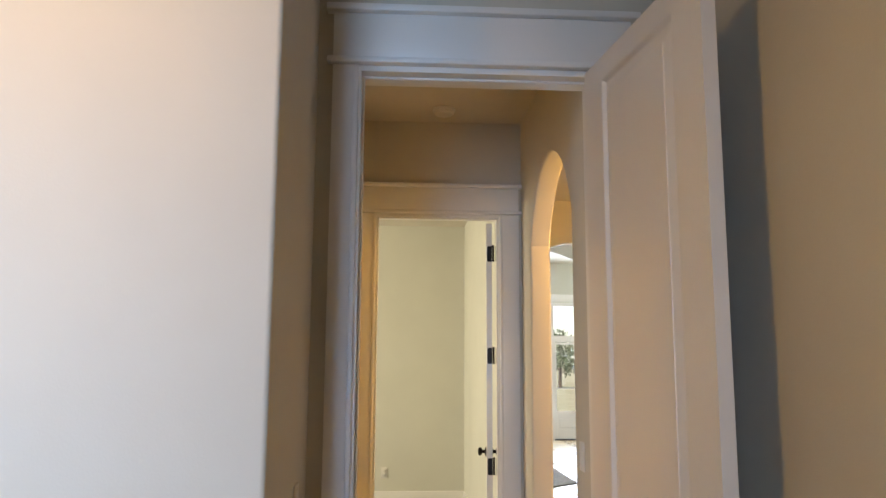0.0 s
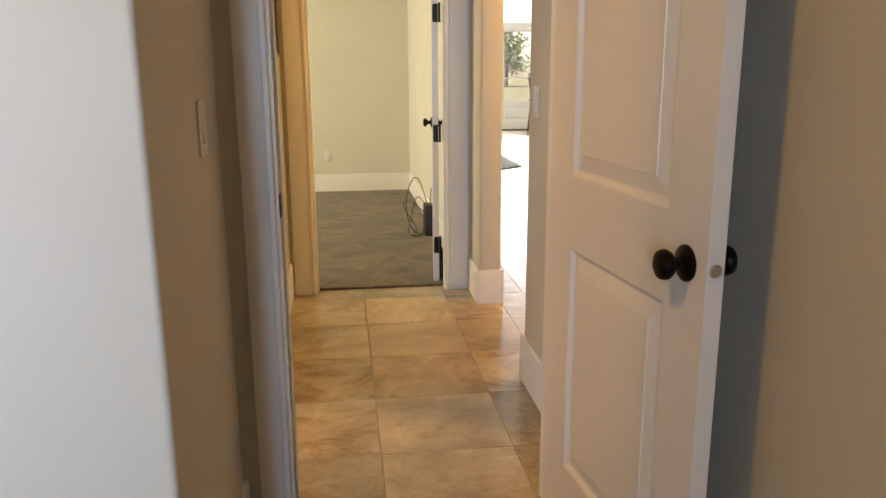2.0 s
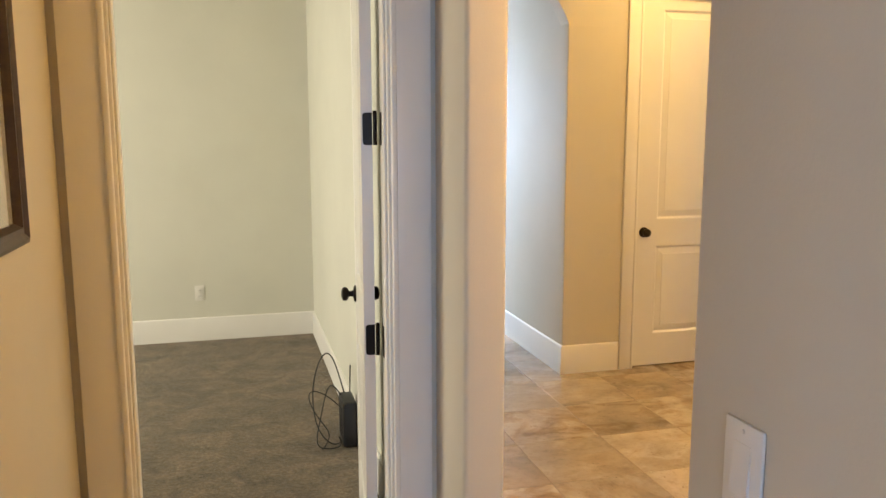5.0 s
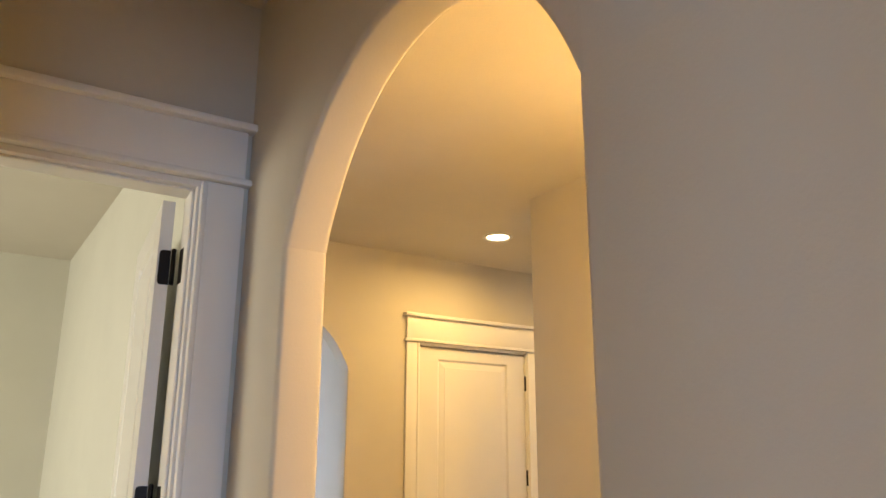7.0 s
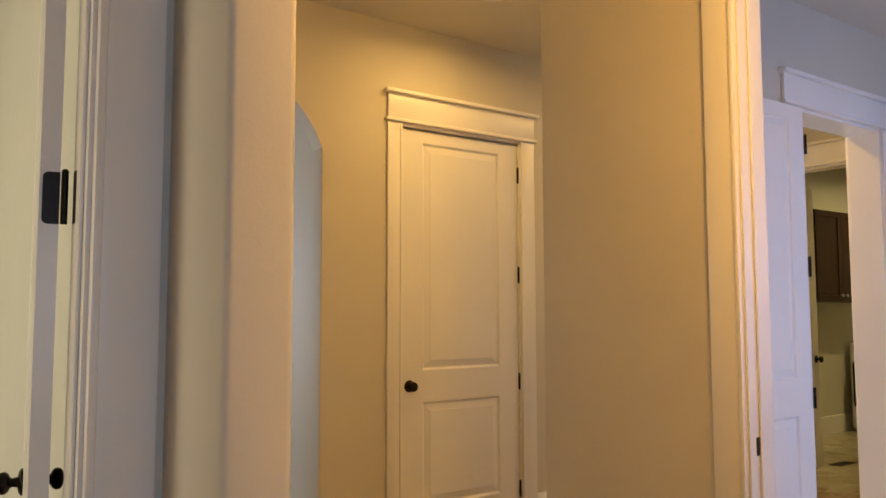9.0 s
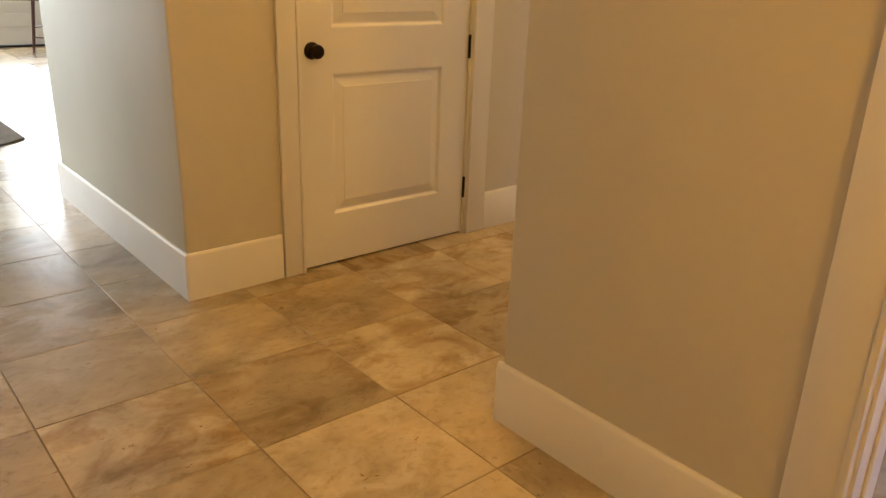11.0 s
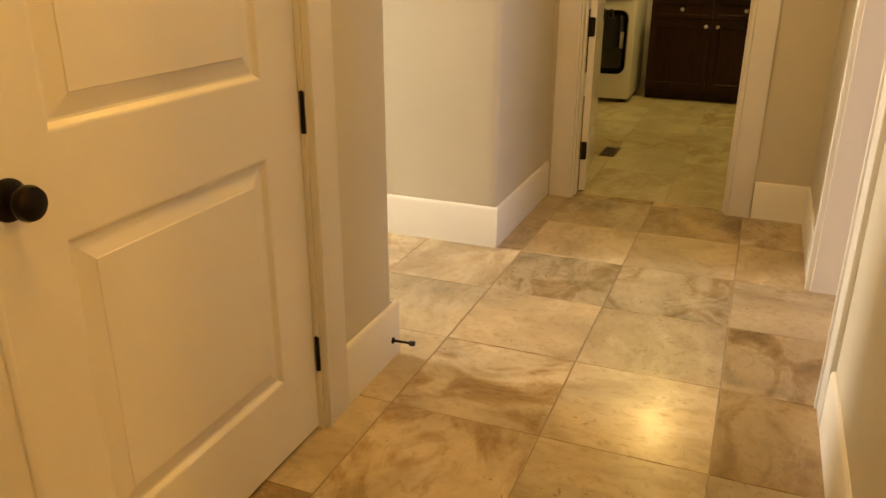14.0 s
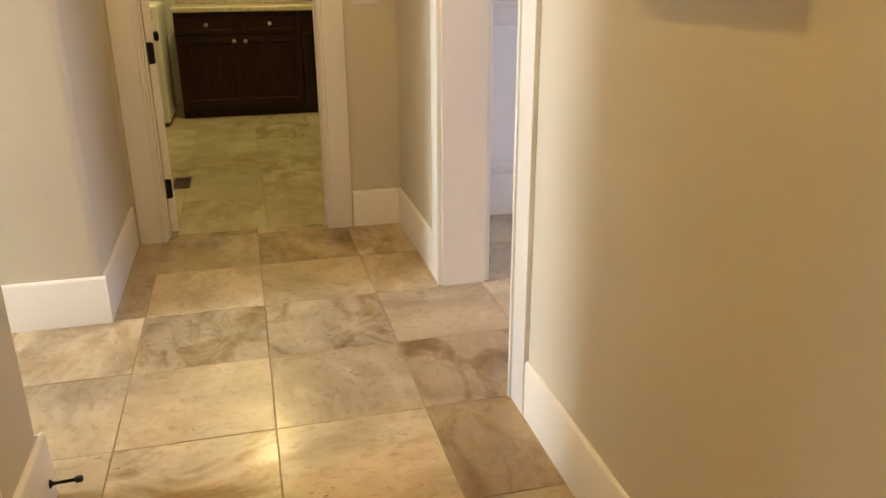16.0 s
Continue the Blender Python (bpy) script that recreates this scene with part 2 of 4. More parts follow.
link(nt, ramp(nt, gi.outputs["Random Per Island"], [(0.0, (0.06, 0.09, 0.04)), (1.0, (0.12, 0.15, 0.07))]), b.inputs["Base Color"])
CONCRETE, nt, b = material("pale_concrete", (0.52, 0.50, 0.46), 0.85)
link(nt, ramp(nt, noise_node(nt, coords(nt), 3.0, 7, 0.65), [(0.35, (0.46, 0.44, 0.40)), (0.65, (0.58, 0.56, 0.52))]), b.inputs["Base Color"])
BARK = wood("bark", (0.05, 0.035, 0.025), (0.13, 0.10, 0.075), 0.9)

# ---- mesh tools ----


def box(bm, x0, y0, z0, x1, y1, z1, bevel=0.0, seg=2):
    made = bmesh.ops.create_cube(bm, size=1.0)["verts"]
    for v in made:
        v.co = Vector(((x0 + x1) / 2 + v.co.x * (x1 - x0), (y0 + y1) / 2 + v.co.y * (y1 - y0), (z0 + z1) / 2 + v.co.z * (z1 - z0)))
    if bevel:
        es = list({e for v in made for e in v.link_edges})
        bmesh.ops.bevel(bm, geom=es, offset=bevel, segments=seg, affect="EDGES", profile=0.5)
    return bm


def cyl(bm, p, q, r0, r1=None, seg=20):
    p, q = Vector(p), Vector(q)
    d = q - p
    m = Matrix.Translation((p + q) / 2) @ d.to_track_quat("Z", "Y").to_matrix().to_4x4()
    bmesh.ops.create_cone(bm, cap_ends=True, segments=seg, radius1=r0, radius2=r0 if r1 is None else r1, depth=d.length, matrix=m)
    return bm


def lathe(bm, profile, m, seg=28):
    """A turned shape: profile of (radius, height) about z, placed by m."""
    rings = [[bm.verts.new(m @ Vector((r * math.cos(2 * math.pi * k / seg), r * math.sin(2 * math.pi * k / seg), h))) for k in range(seg)] for r, h in profile]
    for a, c in zip(rings, rings[1:]):
        for k in range(seg):
            bm.faces.new((a[k], a[(k + 1) % seg], c[(k + 1) % seg], c[k]))
    bm.faces.new(rings[0][::-1])
    bm.faces.new(rings[-1])
    return bm


def prism(bm, pts, z0, z1):
    """A plan outline (counter-clockwise) drawn up from z0 to z1."""
    lo = [bm.verts.new((x, y, z0)) for x, y in pts]
    hi = [bm.verts.new((x, y, z1)) for x, y in pts]
    n = len(pts)
    for k in range(n):
        bm.faces.new((lo[k], lo[(k + 1) % n], hi[(k + 1) % n], hi[k]))
    bm.faces.new(lo[::-1])
    bm.faces.new(hi)
    return bm


def rounded(pts, radii, seg=5):
    """A plan outline whose corners have the given radii (bullnose corner bead)."""
    out = []
    n = len(pts)
    for k, (p, r) in enumerate(zip(pts, radii)):
        p = Vector(p)
        if not r:
            out.append(tuple(p))
            continue
        a, c = (Vector(pts[k - 1]) - p).normalized(), (Vector(pts[(k + 1) % n]) - p).normalized()
        mid = p + (a + c) * r
        s, e = p + a * r - mid, p + c * r - mid
        for i in range(seg + 1):
            u = i / seg
            d = (s * math.cos(u * math.pi / 2) + e * math.sin(u * math.pi / 2))
            out.append(tuple(mid + d))
    return out


def mesh_of(bm, name, mat, smooth=35):
    bmesh.ops.recalc_face_normals(bm, faces=bm.faces[:])
    for f in bm.faces:
        f.smooth = True
    for e in bm.edges:
        if len(e.link_faces) == 2 and e.calc_face_angle(0) > radians(smooth):
            e.smooth = False
    me = bpy.data.meshes.new(name)
    bm.to_mesh(me)
    bm.free()
    me.materials.append(mat)
    return me


def part(name, bm, mat, parent=None, label="", smooth=35):
    ob = new(name, mesh_of(bm, name, mat, smooth))
    if parent:
        ob.parent = parent
    if label:
        ob["label"] = label
    return ob


def thing(name, label, category, m=None, group="", kind=""):
    ob = tagged(new(name), label, category, group, kind)
    ob.empty_display_size = 0.1
    if m is not None:
        ob.matrix_world = m
    return ob


def structure(name, bm, mat, label, category):
    return tagged(part(name, bm, mat), label, category, "", "structure")


NB = bmesh.new

# ---- large structure ----
H = 3.03          # ceiling
D = 2.44          # door height
R = 0.032         # corner bead
BIG = 3.6         # great room ceiling


def wall_run(name, pieces, label, mat=WALL):
    """A wall out of plan outlines: (points, radii, z0, z1)."""
    bm = NB()
    for pts, radii, z0, z1 in pieces:
        prism(bm, rounded(pts, radii) if radii else pts, z0, z1)
    return structure(name, bm, mat, label, "wall")


def rect(x0, y0, x1, y1):
    return [(x0, y0), (x1, y0), (x1, y1), (x0, y1)]


def window_wall(bm, axis, at, thick, lo, hi, openings, top):
    """Wall along x or y, with (from, to, sill, head) openings cut through."""
    def put(a, c, z0, z1):
        if c - a > 1e-4 and z1 - z0 > 1e-4:
            if axis == "x":
                box(bm, a, at, z0, c, at + thick, z1)
            else:
                box(bm, at, a, z0, at + thick, c, z1)
    edge = lo
    for a, c, s, h in openings:
        put(edge, a, 0, top)
        put(a, c, 0, s)
        put(a, c, h, top)
        edge = c
    put(edge, hi, 0, top)


XE0, XE1 = 1.273, 1.392   # hall's east wall, with the arch
AY0, AY1 = 3.506, 4.570   # arch in it
WX = 0.231                # hall's west wall
BY0, BY1 = 2.72, 3.397    # bathroom doorway in it
XB = 1.25                 # far bedroom's east wall
EX0, EX1 = 6.575, 6.695   # end wall with the laundry doorway
# start bedroom and hall, west side
wall_run("wall_1", [
    ([(-3.0, 1.755), (0.25, 1.755), (0.25, 2.48), (WX, 2.48), (WX, BY0), (WX - 0.10, BY0), (WX - 0.10, 1.875), (-3.0, 1.875)], [0, 0.012, 0, 0, 0, 0, 0, 0], 0, H),
    (rect(WX - 0.10, BY0, WX, BY1), None, D, H),
    (rect(WX - 0.10, BY1, WX, 4.879), None, 0, H)], "painted warm grey hall wall with bullnose corners")
# wall of the first door
wall_run("wall_2", [
    (rect(WX + 0.0005, 2.4805, 0.367, 2.60), None, 0, H),
    (rect(0.367, 2.4805, 1.128, 2.60), None, D, H),
    (rect(1.128, 2.4805, XE0, 2.60), None, 0, H)], "painted wall around the open bedroom door")


def arch_wall(bm, along, a0, a1, b0, b1, spring, rise, top, r=0.0, n=28):
    """The piece of wall over a rounded arch. along: axis of the opening's width."""
    mid, half = (a0 + a1) / 2, (a1 - a0) / 2
    t0 = math.radians(24)

    def at(a, c, z):
        return (a, c, z) if along == "x" else (c, a, z)

    def ring(c, d):
        """The curve at depth c, set back by d into the wall, with its line along the top."""
        low, up = [], []
        for k in range(n + 1):
            th = t0 + (math.pi - 2 * t0) * k / n
            a = mid - (half + d) * math.cos(th) / math.cos(t0)
            z = spring + (rise + d) * (math.sin(th) - math.sin(t0)) / (1 - math.sin(t0))
            low.append(bm.verts.new(at(a, c, z)))
            up.append(bm.verts.new(at(a, c, top)))
        return low, up
    q = 5
    sections = [(b0 + r * (1 - math.cos(math.pi / 2 * k / q)), r * (1 - math.sin(math.pi / 2 * k / q))) for k in range(q + 1)]
    sections += [(b1 - (c - b0), d) for c, d in reversed(sections)]
    if r == 0:
        sections = [(b0, 0), (b1, 0)]
    rings = [ring(c, d) for c, d in sections]
    for k in range(n):
        for (l0, u0), (l1, u1) in zip(rings, rings[1:]):
            bm.faces.new((l0[k], l0[k + 1], l1[k + 1], l1[k]))
        for low, up in (rings[0], rings[-1]):
            bm.faces.new((low[k], low[k + 1], up[k + 1], up[k]))


RA = 0.014
bm = NB()
prism(bm, rounded([(XE0, 2.4805), (XE1, 2.4805), (XE1, AY0), (XE0, AY0)], [0, 0, RA, RA]), 0, 2.20)
prism(bm, rect(XE0, 2.4805, XE1, AY0 - RA), 2.20, H)
prism(bm, rounded([(XE0, AY1), (XE1, AY1), (XE1, 4.879), (XE0, 4.879)], [RA, RA, 0, 0]), 0, 2.20)
prism(bm, rect(XE0, AY1 + RA, XE1, 4.879), 2.20, H)
arch_wall(bm, "y", AY0, AY1, XE0, XE1, 2.20, 0.40, H, RA)
structure("wall_3", bm, WALL, "painted hall wall with a rounded arch opening", "wall")
wall_run("wall_4", [(rect(1.33, -3.0, 1.45, 2.48), None, 0, H)], "painted bedroom wall behind the open door")
# wall of the far bedroom's door
wall_run("wall_5", [
    (rect(-3.0, 4.879, 0.362, 4.999), None, 0, H),
    (rect(0.362, 4.879, 1.146, 4.999), None, D, H),
    (rect(1.146, 4.879, XE1, 4.999), None, 0, H)], "painted wall around the far bedroom doorway")
# far bedroom
wall_run("wall_6", [(rect(XB, 4.999, XE1, 9.0), None, 0, H), (rect(-3.0, 8.625, XB, 8.745), None, 0, H)], "pale cream painted bedroom wall", WALL_PALE)
bm = NB()
window_wall(bm, "y", -3.12, 0.12, -3.12, 9.12, [(5.85, 7.75, 0.7, 2.3)], H)
structure("wall_7", bm, WALL_PALE, "painted outer wall with a window", "wall")
bm = NB()
window_wall(bm, "x", -3.12, 0.12, -3.0, 1.45, [(-1.8, -0.2, 0.7, 2.3)], H)
structure("wall_8", bm, WALL, "painted bedroom wall with a window", "wall")
# arch to the great room and the closet block
AX0, AX1 = 1.56, 2.713
bm = NB()
box(bm, XE1, 7.16, 0, AX0, 7.28, 2.235)
arch_wall(bm, "x", AX0, AX1, 7.16, 7.28, 2.235, 0.40, BIG)
box(bm, XE1, 7.16, 2.235, AX0, 7.28, BIG)
box(bm, XE0, 9.0, 0, XE1, 9.12, BIG)
structure("wall_9", bm, WALL, "painted wall with a rounded arch to the great room", "wall")
wall_run("wall_10", [
    ([(AX1, 7.28), (AX1, 7.16), (3.205, 7.16), (3.205, 7.28), (2.833, 7.28), (2.833, 8.71), (4.465, 8.71), (4.465, 7.28), (4.125, 7.28), (4.125, 7.16), (4.583, 7.16), (4.583, 8.83), (AX1, 8.83)],
     [0, 0.008, 0, 0, 0, 0, 0, 0, 0, 0, R, R, R], 0, 2.22),
    (rect(AX1, 7.16, 3.205, 7.28), None, 2.22, D), (rect(4.125, 7.16, 4.583, 7.28), None, 2.22, D), (rect(AX1, 7.28, 2.833, 8.83), None, 2.22, D), (rect(4.463, 7.28, 4.583, 8.83), None, 2.22, D),
    ([(AX1, 7.16), (4.583, 7.16), (4.583, 8.83), (AX1, 8.83)], [0, R, R, R], D, BIG)], "painted closet walls with bullnose corners")
# passage north of the second hall
bm = NB()
prism(bm, rounded([(5.67, 7.165), (EX0, 7.165), (EX0, 7.285), (5.79, 7.285), (5.79, 7.91), (5.67, 7.91)], [R, 0, 0, 0, 0, 0]), 0, D)
box(bm, 5.67, 8.67, 0, 5.79, 11.0, D)
prism(bm, rounded([(5.67, 7.165), (EX0, 7.165), (EX0, 7.285), (5.79, 7.285), (5.79, 11.0), (5.67, 11.0)], [R, 0, 0, 0, 0, 0]), D, H)
structure("wall_11", bm, WALL, "painted wall turning into a short passage", "wall")
bm = NB()
window_wall(bm, "x", 11.0, 0.12, 4.46, 5.79, [(4.7, 5.5, 0.8, 2.2)], H)
box(bm, 4.463, 8.83, 0, 4.583, 11.0, H)
structure("wall_12", bm, WALL, "painted passage walls with an assumed window", "wall")
# east end with the laundry doorway
wall_run("wall_13", [
    (rect(EX0, 5.65, EX1, 6.20), None, 0, H),
    (rect(EX0, 6.20, EX1, 7.03), None, D, H),
    (rect(EX0, 7.03, EX1, 7.285), None, 0, H)], "painted end wall around the laundry doorway")
# south side of the second hall, and the mud room
wall_run("wall_14", [
    ([(3.10, 4.892), (3.22, 4.892), (3.22, 5.65), (4.75, 5.65), (4.75, 5.831), (3.10, 5.840)], [0, 0, 0, 0, 0, 0.018], 0, H),
    (rect(4.75, 5.65, 5.69, 5.831), None, D, H),
    (rect(5.69, 5.65, EX0, 5.831), None, 0, H),
    (rect(3.10, 4.06, 3.22, 4.892), None, D, H),
    (rect(3.10, 3.0, 3.22, 4.06), None, 0, H)], "painted wall with bullnose corner and two cased openings")
bm = NB()
window_wall(bm, "x", 2.88, 0.12, XE1, EX1, [(4.05, 5.75, 0.85, 2.15)], H)
box(bm, EX0, 3.0, 0, EX1, 5.65, H)
structure("wall_15", bm, WALL_PALE, "painted mud room walls with a window", "wall")
# laundry
bm = NB()
box(bm, EX1, 7.95, 0, 10.58, 8.07, H)
box(bm, 10.48, 5.0, 0, 10.58, 7.95, H)
box(bm, EX1, 4.9, 0, 10.58, 5.0, H)
box(bm, EX0, 7.285, 0, EX1, 7.95, H)
structure("wall_16", bm, WALL_PALE, "painted laundry walls", "wall")
# bath
bm = NB()
window_wall(bm, "y", -2.22, 0.12, 1.875, 4.879, [(2.65, 3.65, 1.2, 2.2)], H)
structure("wall_17", bm, WALL, "painted bathroom wall with an assumed small window", "wall")
# great room
bm = NB()
NY = 16.0                 # north wall
PD0, PD1 = 3.70, 5.52     # glazed double door in it
WINS = [(0.6, 2.6), (6.3, 8.1), (8.6, 10.4)]
window_wall(bm, "x", NY, 0.16, -0.5, 12.0, [(0.6, 2.6, 0.575, 2.71), (PD0, PD1, 0.0, 2.78)] + [(a, c, 0.575, 2.71) for a, c in WINS[1:]], BIG)
window_wall(bm, "y", -0.66, 0.16, 9.12, NY + 0.16, [(10.3, 12.1, 0.66, 2.7), (12.4, 14.2, 0.66, 2.7)], BIG)
box(bm, 12.0, 8.71, 0, 12.16, NY + 0.16, BIG)
box(bm, 5.79, 8.71, 0, 12.0, 8.83, BIG)
box(bm, -0.5, 9.121, 0, XE0, 9.24, BIG)
structure("wall_18", bm, WALL_PALE, "pale great room walls with assumed tall windows", "wall")

# ceilings
for nm, r, z, mt in (("ceiling_1", (-3.12, -3.12, 1.45, 2.48), H, CEIL), ("ceiling_2", (-3.12, 2.48, XE1, 9.12), H, CEIL),
                     ("ceiling_3", (XE1, 2.88, EX1, 7.16), H, CEIL), ("ceiling_4", (4.46, 7.16, EX1, 11.12), H, CEIL),
                     ("ceiling_5", (EX1, 4.9, 10.58, 8.07), H, CEIL)):
    bm = NB()
    box(bm, r[0], r[1], z, r[2], r[3], z + 0.1)
    structure(nm, bm, mt, "painted ceiling with fine texture", "ceiling")
bm = NB()
box(bm, -0.66, 7.28, BIG, 4.46, NY + 0.16, BIG + 0.1)
box(bm, 4.46, 8.71, BIG, 12.16, NY + 0.16, BIG + 0.1)
structure("ceiling_6", bm, CEIL, "painted great room ceiling", "ceiling")
bm = NB()
box(bm, -0.5, 12.5, 0, 0.0, 12.62, BIG)
box(bm, 4.4, 12.5, 0, 4.6, 12.62, BIG)
arch_wall(bm, "x", 0.0, 4.4, 12.5, 12.62, 2.30, 1.15, BIG)
structure("wall_19", bm, WALL, "painted wall with a wide arch across the great room", "wall")

# floors: slab, carpets, grout bed
bm = NB()
box(bm, -3.12, -3.12, -0.2, 12.16, NY + 0.16, -0.0025)
floor = structure("floor", bm, GROUT, "travertine tile floor with thin brown grout joints", "floor")
for nm, r in (("carpet_1", (-3.0, -3.0, 1.33, 2.535)), ("carpet_2", (-3.0, 4.952, XB, 8.625))):
    bm = NB()
    nx = 60
    box(bm, r[0], r[1], -0.012, r[2], r[3], 0.012, 0.004, 1)
    structure(nm, bm, CARPET, "grey-brown cut pile bedroom carpet", "carpet")

# ---- trim ----
BBH, BBT = 0.19, 0.014


def baseboard(x0, y0, x1, y1, side, mat=TRIM):
    """A board along a wall from (x0, y0) to (x1, y1); side: +1 if the room lies left of the way walked."""
    d = Vector((x1 - x0, y1 - y0, 0))
    n = Vector((-d.y, d.x, 0)).normalized() * side
    prof = [(0, 0), (BBT, 0), (BBT, BBH - 0.012), (BBT - 0.003, BBH - 0.004), (BBT - 0.008, BBH), (0, BBH)]
    bm = NB()
    a = [bm.verts.new(Vector((x0, y0, z)) + n * o) for o, z in prof]
    c = [bm.verts.new(Vector((x1, y1, z)) + n * o) for o, z in prof]
    for k in range(len(prof)):
        j = (k + 1) % len(prof)
        bm.faces.new((a[k], a[j], c[j], c[k]))
    bm.faces.new(a)
    bm.faces.new(c[::-1])
    return structure("baseboard", bm, mat, "tall white painted baseboard with eased top edge", "baseboard")


B = BBT
CW = 0.115
baseboard(WX, BY1 + CW, WX, 4.879, -1)
baseboard(XE0, 2.60, XE0, AY0 + B, 1)
baseboard(XE0, AY0, XE1, AY0, 1)
baseboard(XE1, 3.0, XE1, AY0 + B, -1)
baseboard(XE0, AY1 - B, XE0, 4.879, 1)
baseboard(XE0, AY1, XE1, AY1, -1)
baseboard(XE1, AY1 - B, XE1, 7.16, -1)
baseboard(XE1, 7.16, AX0 + B, 7.16, -1)
baseboard(XB, 4.999, XB, 8.625, 1)
baseboard(-3.0, 8.625, XB, 8.625, -1)
baseboard(-3.0, 4.999, -3.0, 8.625, -1)
baseboard(AX1, 7.16 - B, AX1, 8.83 + B, 1)
baseboard(AX1, 7.16, 3.205 - 0.092, 7.16, -1)
baseboard(4.125 + CW, 7.16, 4.583 + B, 7.16, -1)
baseboard(4.583, 7.16, 4.583, 11.0, -1)
baseboard(AX1, 8.83, 4.463, 8.83, 1)
baseboard(5.67, 7.165 - B, 5.67, 7.91 - CW, 1)
baseboard(5.67, 8.67 + CW, 5.67, 11.0, 1)
baseboard(5.67, 7.165, EX0, 7.165, -1)
baseboard(4.583, 11.0, 5.67, 11.0, -1)
baseboard(EX0, 5.831, EX0, 6.20 - CW, 1)
baseboard(5.69 + CW, 5.831, EX0, 5.831, 1)
baseboard(3.10, 5.831, 4.75 - CW, 5.831, 1)
baseboard(3.10, 4.892 + CW, 3.10, 5.831 + B, 1)
baseboard(3.10, 3.0, 3.10, 4.06 - CW, 1)
baseboard(0.25, 1.755 - B, 0.25, 2.48, -1)
baseboard(-3.0, 1.755, 0.25, 1.755, -1)
baseboard(1.33, -3.0, 1.33, 2.48, 1)
baseboard(EX1, 7.95, 10.48, 7.95, -1)
baseboard(-0.5, NY, PD0 - 0.1, NY, -1)
baseboard(PD1 + 0.1, NY, 12.0, NY, -1)
baseboard(-0.5, 9.24, -0.5, NY, -1)


def casing_side(name, m, width, wall_t, both=True, cl=CW):
    """Jamb lining with door stop, flat side boards and a head with bead, frieze and cap. Local: x across the opening from 0 to width, y through the wall from 0 to wall_t, z up."""
    root = tagged(new(name), "white painted door casing with a flat capped head board", "door frame", "", "structure")
    root.matrix_world = m
    bm = NB()
    t = 0.018
    box(bm, 0, -0.004, 0, t, wall_t + 0.004, D)
    box(bm, width - t, -0.004, 0, width, wall_t + 0.004, D)
    box(bm, t, -0.004, D - t, width - t, wall_t + 0.004, D)
    part("jamb_lining", bm, TRIM, root)
    for y, s in ((0, -1), (wall_t, 1)) if both else ((0, -1),):
        def slab(nm, x0, z0, x1, z1, deep, bev=0.003):
            b2 = NB()
            box(b2, x0, min(y, y + s * deep), z0, x1, max(y, y + s * deep), z1, bev)
            part(nm, b2, TRIM, root)
        e = 0.006
        slab("side_board", -cl + e, 0, e, D - 0.002, 0.019)
        slab("side_board", width - e, 0, width + CW - e, D - 0.002, 0.019)
        slab("inner_bead", e - 0.012, 0, e + 0.004, D - 0.004, 0.026, 0.004)
        slab("inner_bead", width - e - 0.004, 0, width - e + 0.012, D - 0.004, 0.026, 0.004)
        slab("head_bead", -cl - 0.012, D, width + CW + 0.012, D + 0.02, 0.036, 0.006)
        slab("head_board", -cl + e, D + 0.02, width + CW - e, D + 0.165, 0.021)
        slab("head_cap", -cl - 0.016, D + 0.165, width + CW + 0.02, D + 0.188, 0.046, 0.005)
    return root


def door_stop_strip(root, width, y0, y1):
    bm = NB()
    t = 0.018
    s = 0.008
    box(bm, t, y0, 0, t + s, y1, D - t, 0.002, 1)
    box(bm, width - t - s, y0, 0, width - t, y1, D - t, 0.002, 1)
    box(bm, t + s, y0, D - t - s, width - t - s, y1, D - t, 0.002, 1)
    part("stop_strip", bm, TRIM, root)


def panel_face(bm, x0, z0, x1, z1, y, s):
    """A raised panel in a door's face: moulded step down, flat margin, raised field. s: the way out of the door."""
    rings = []
    for inset, deep in ((0, 0), (0.003, -0.0005), (0.006, -0.002), (0.014, -0.0105), (0.019, -0.0115), (0.022, -0.011), (0.056, -0.0035), (0.0575, -0.0012)):
        rings.append([bm.verts.new((x, y + s * deep, z)) for x, z in ((x0 + inset, z0 + inset), (x1 - inset, z0 + inset), (x1 - inset, z1 - inset), (x0 + inset, z1 - inset))])
    for a, c in zip(rings, rings[1:]):
        for k in range(4):
            bm.faces.new((a[k], a[(k + 1) % 4], c[(k + 1) % 4], c[k]))
    bm.faces.new(rings[-1])


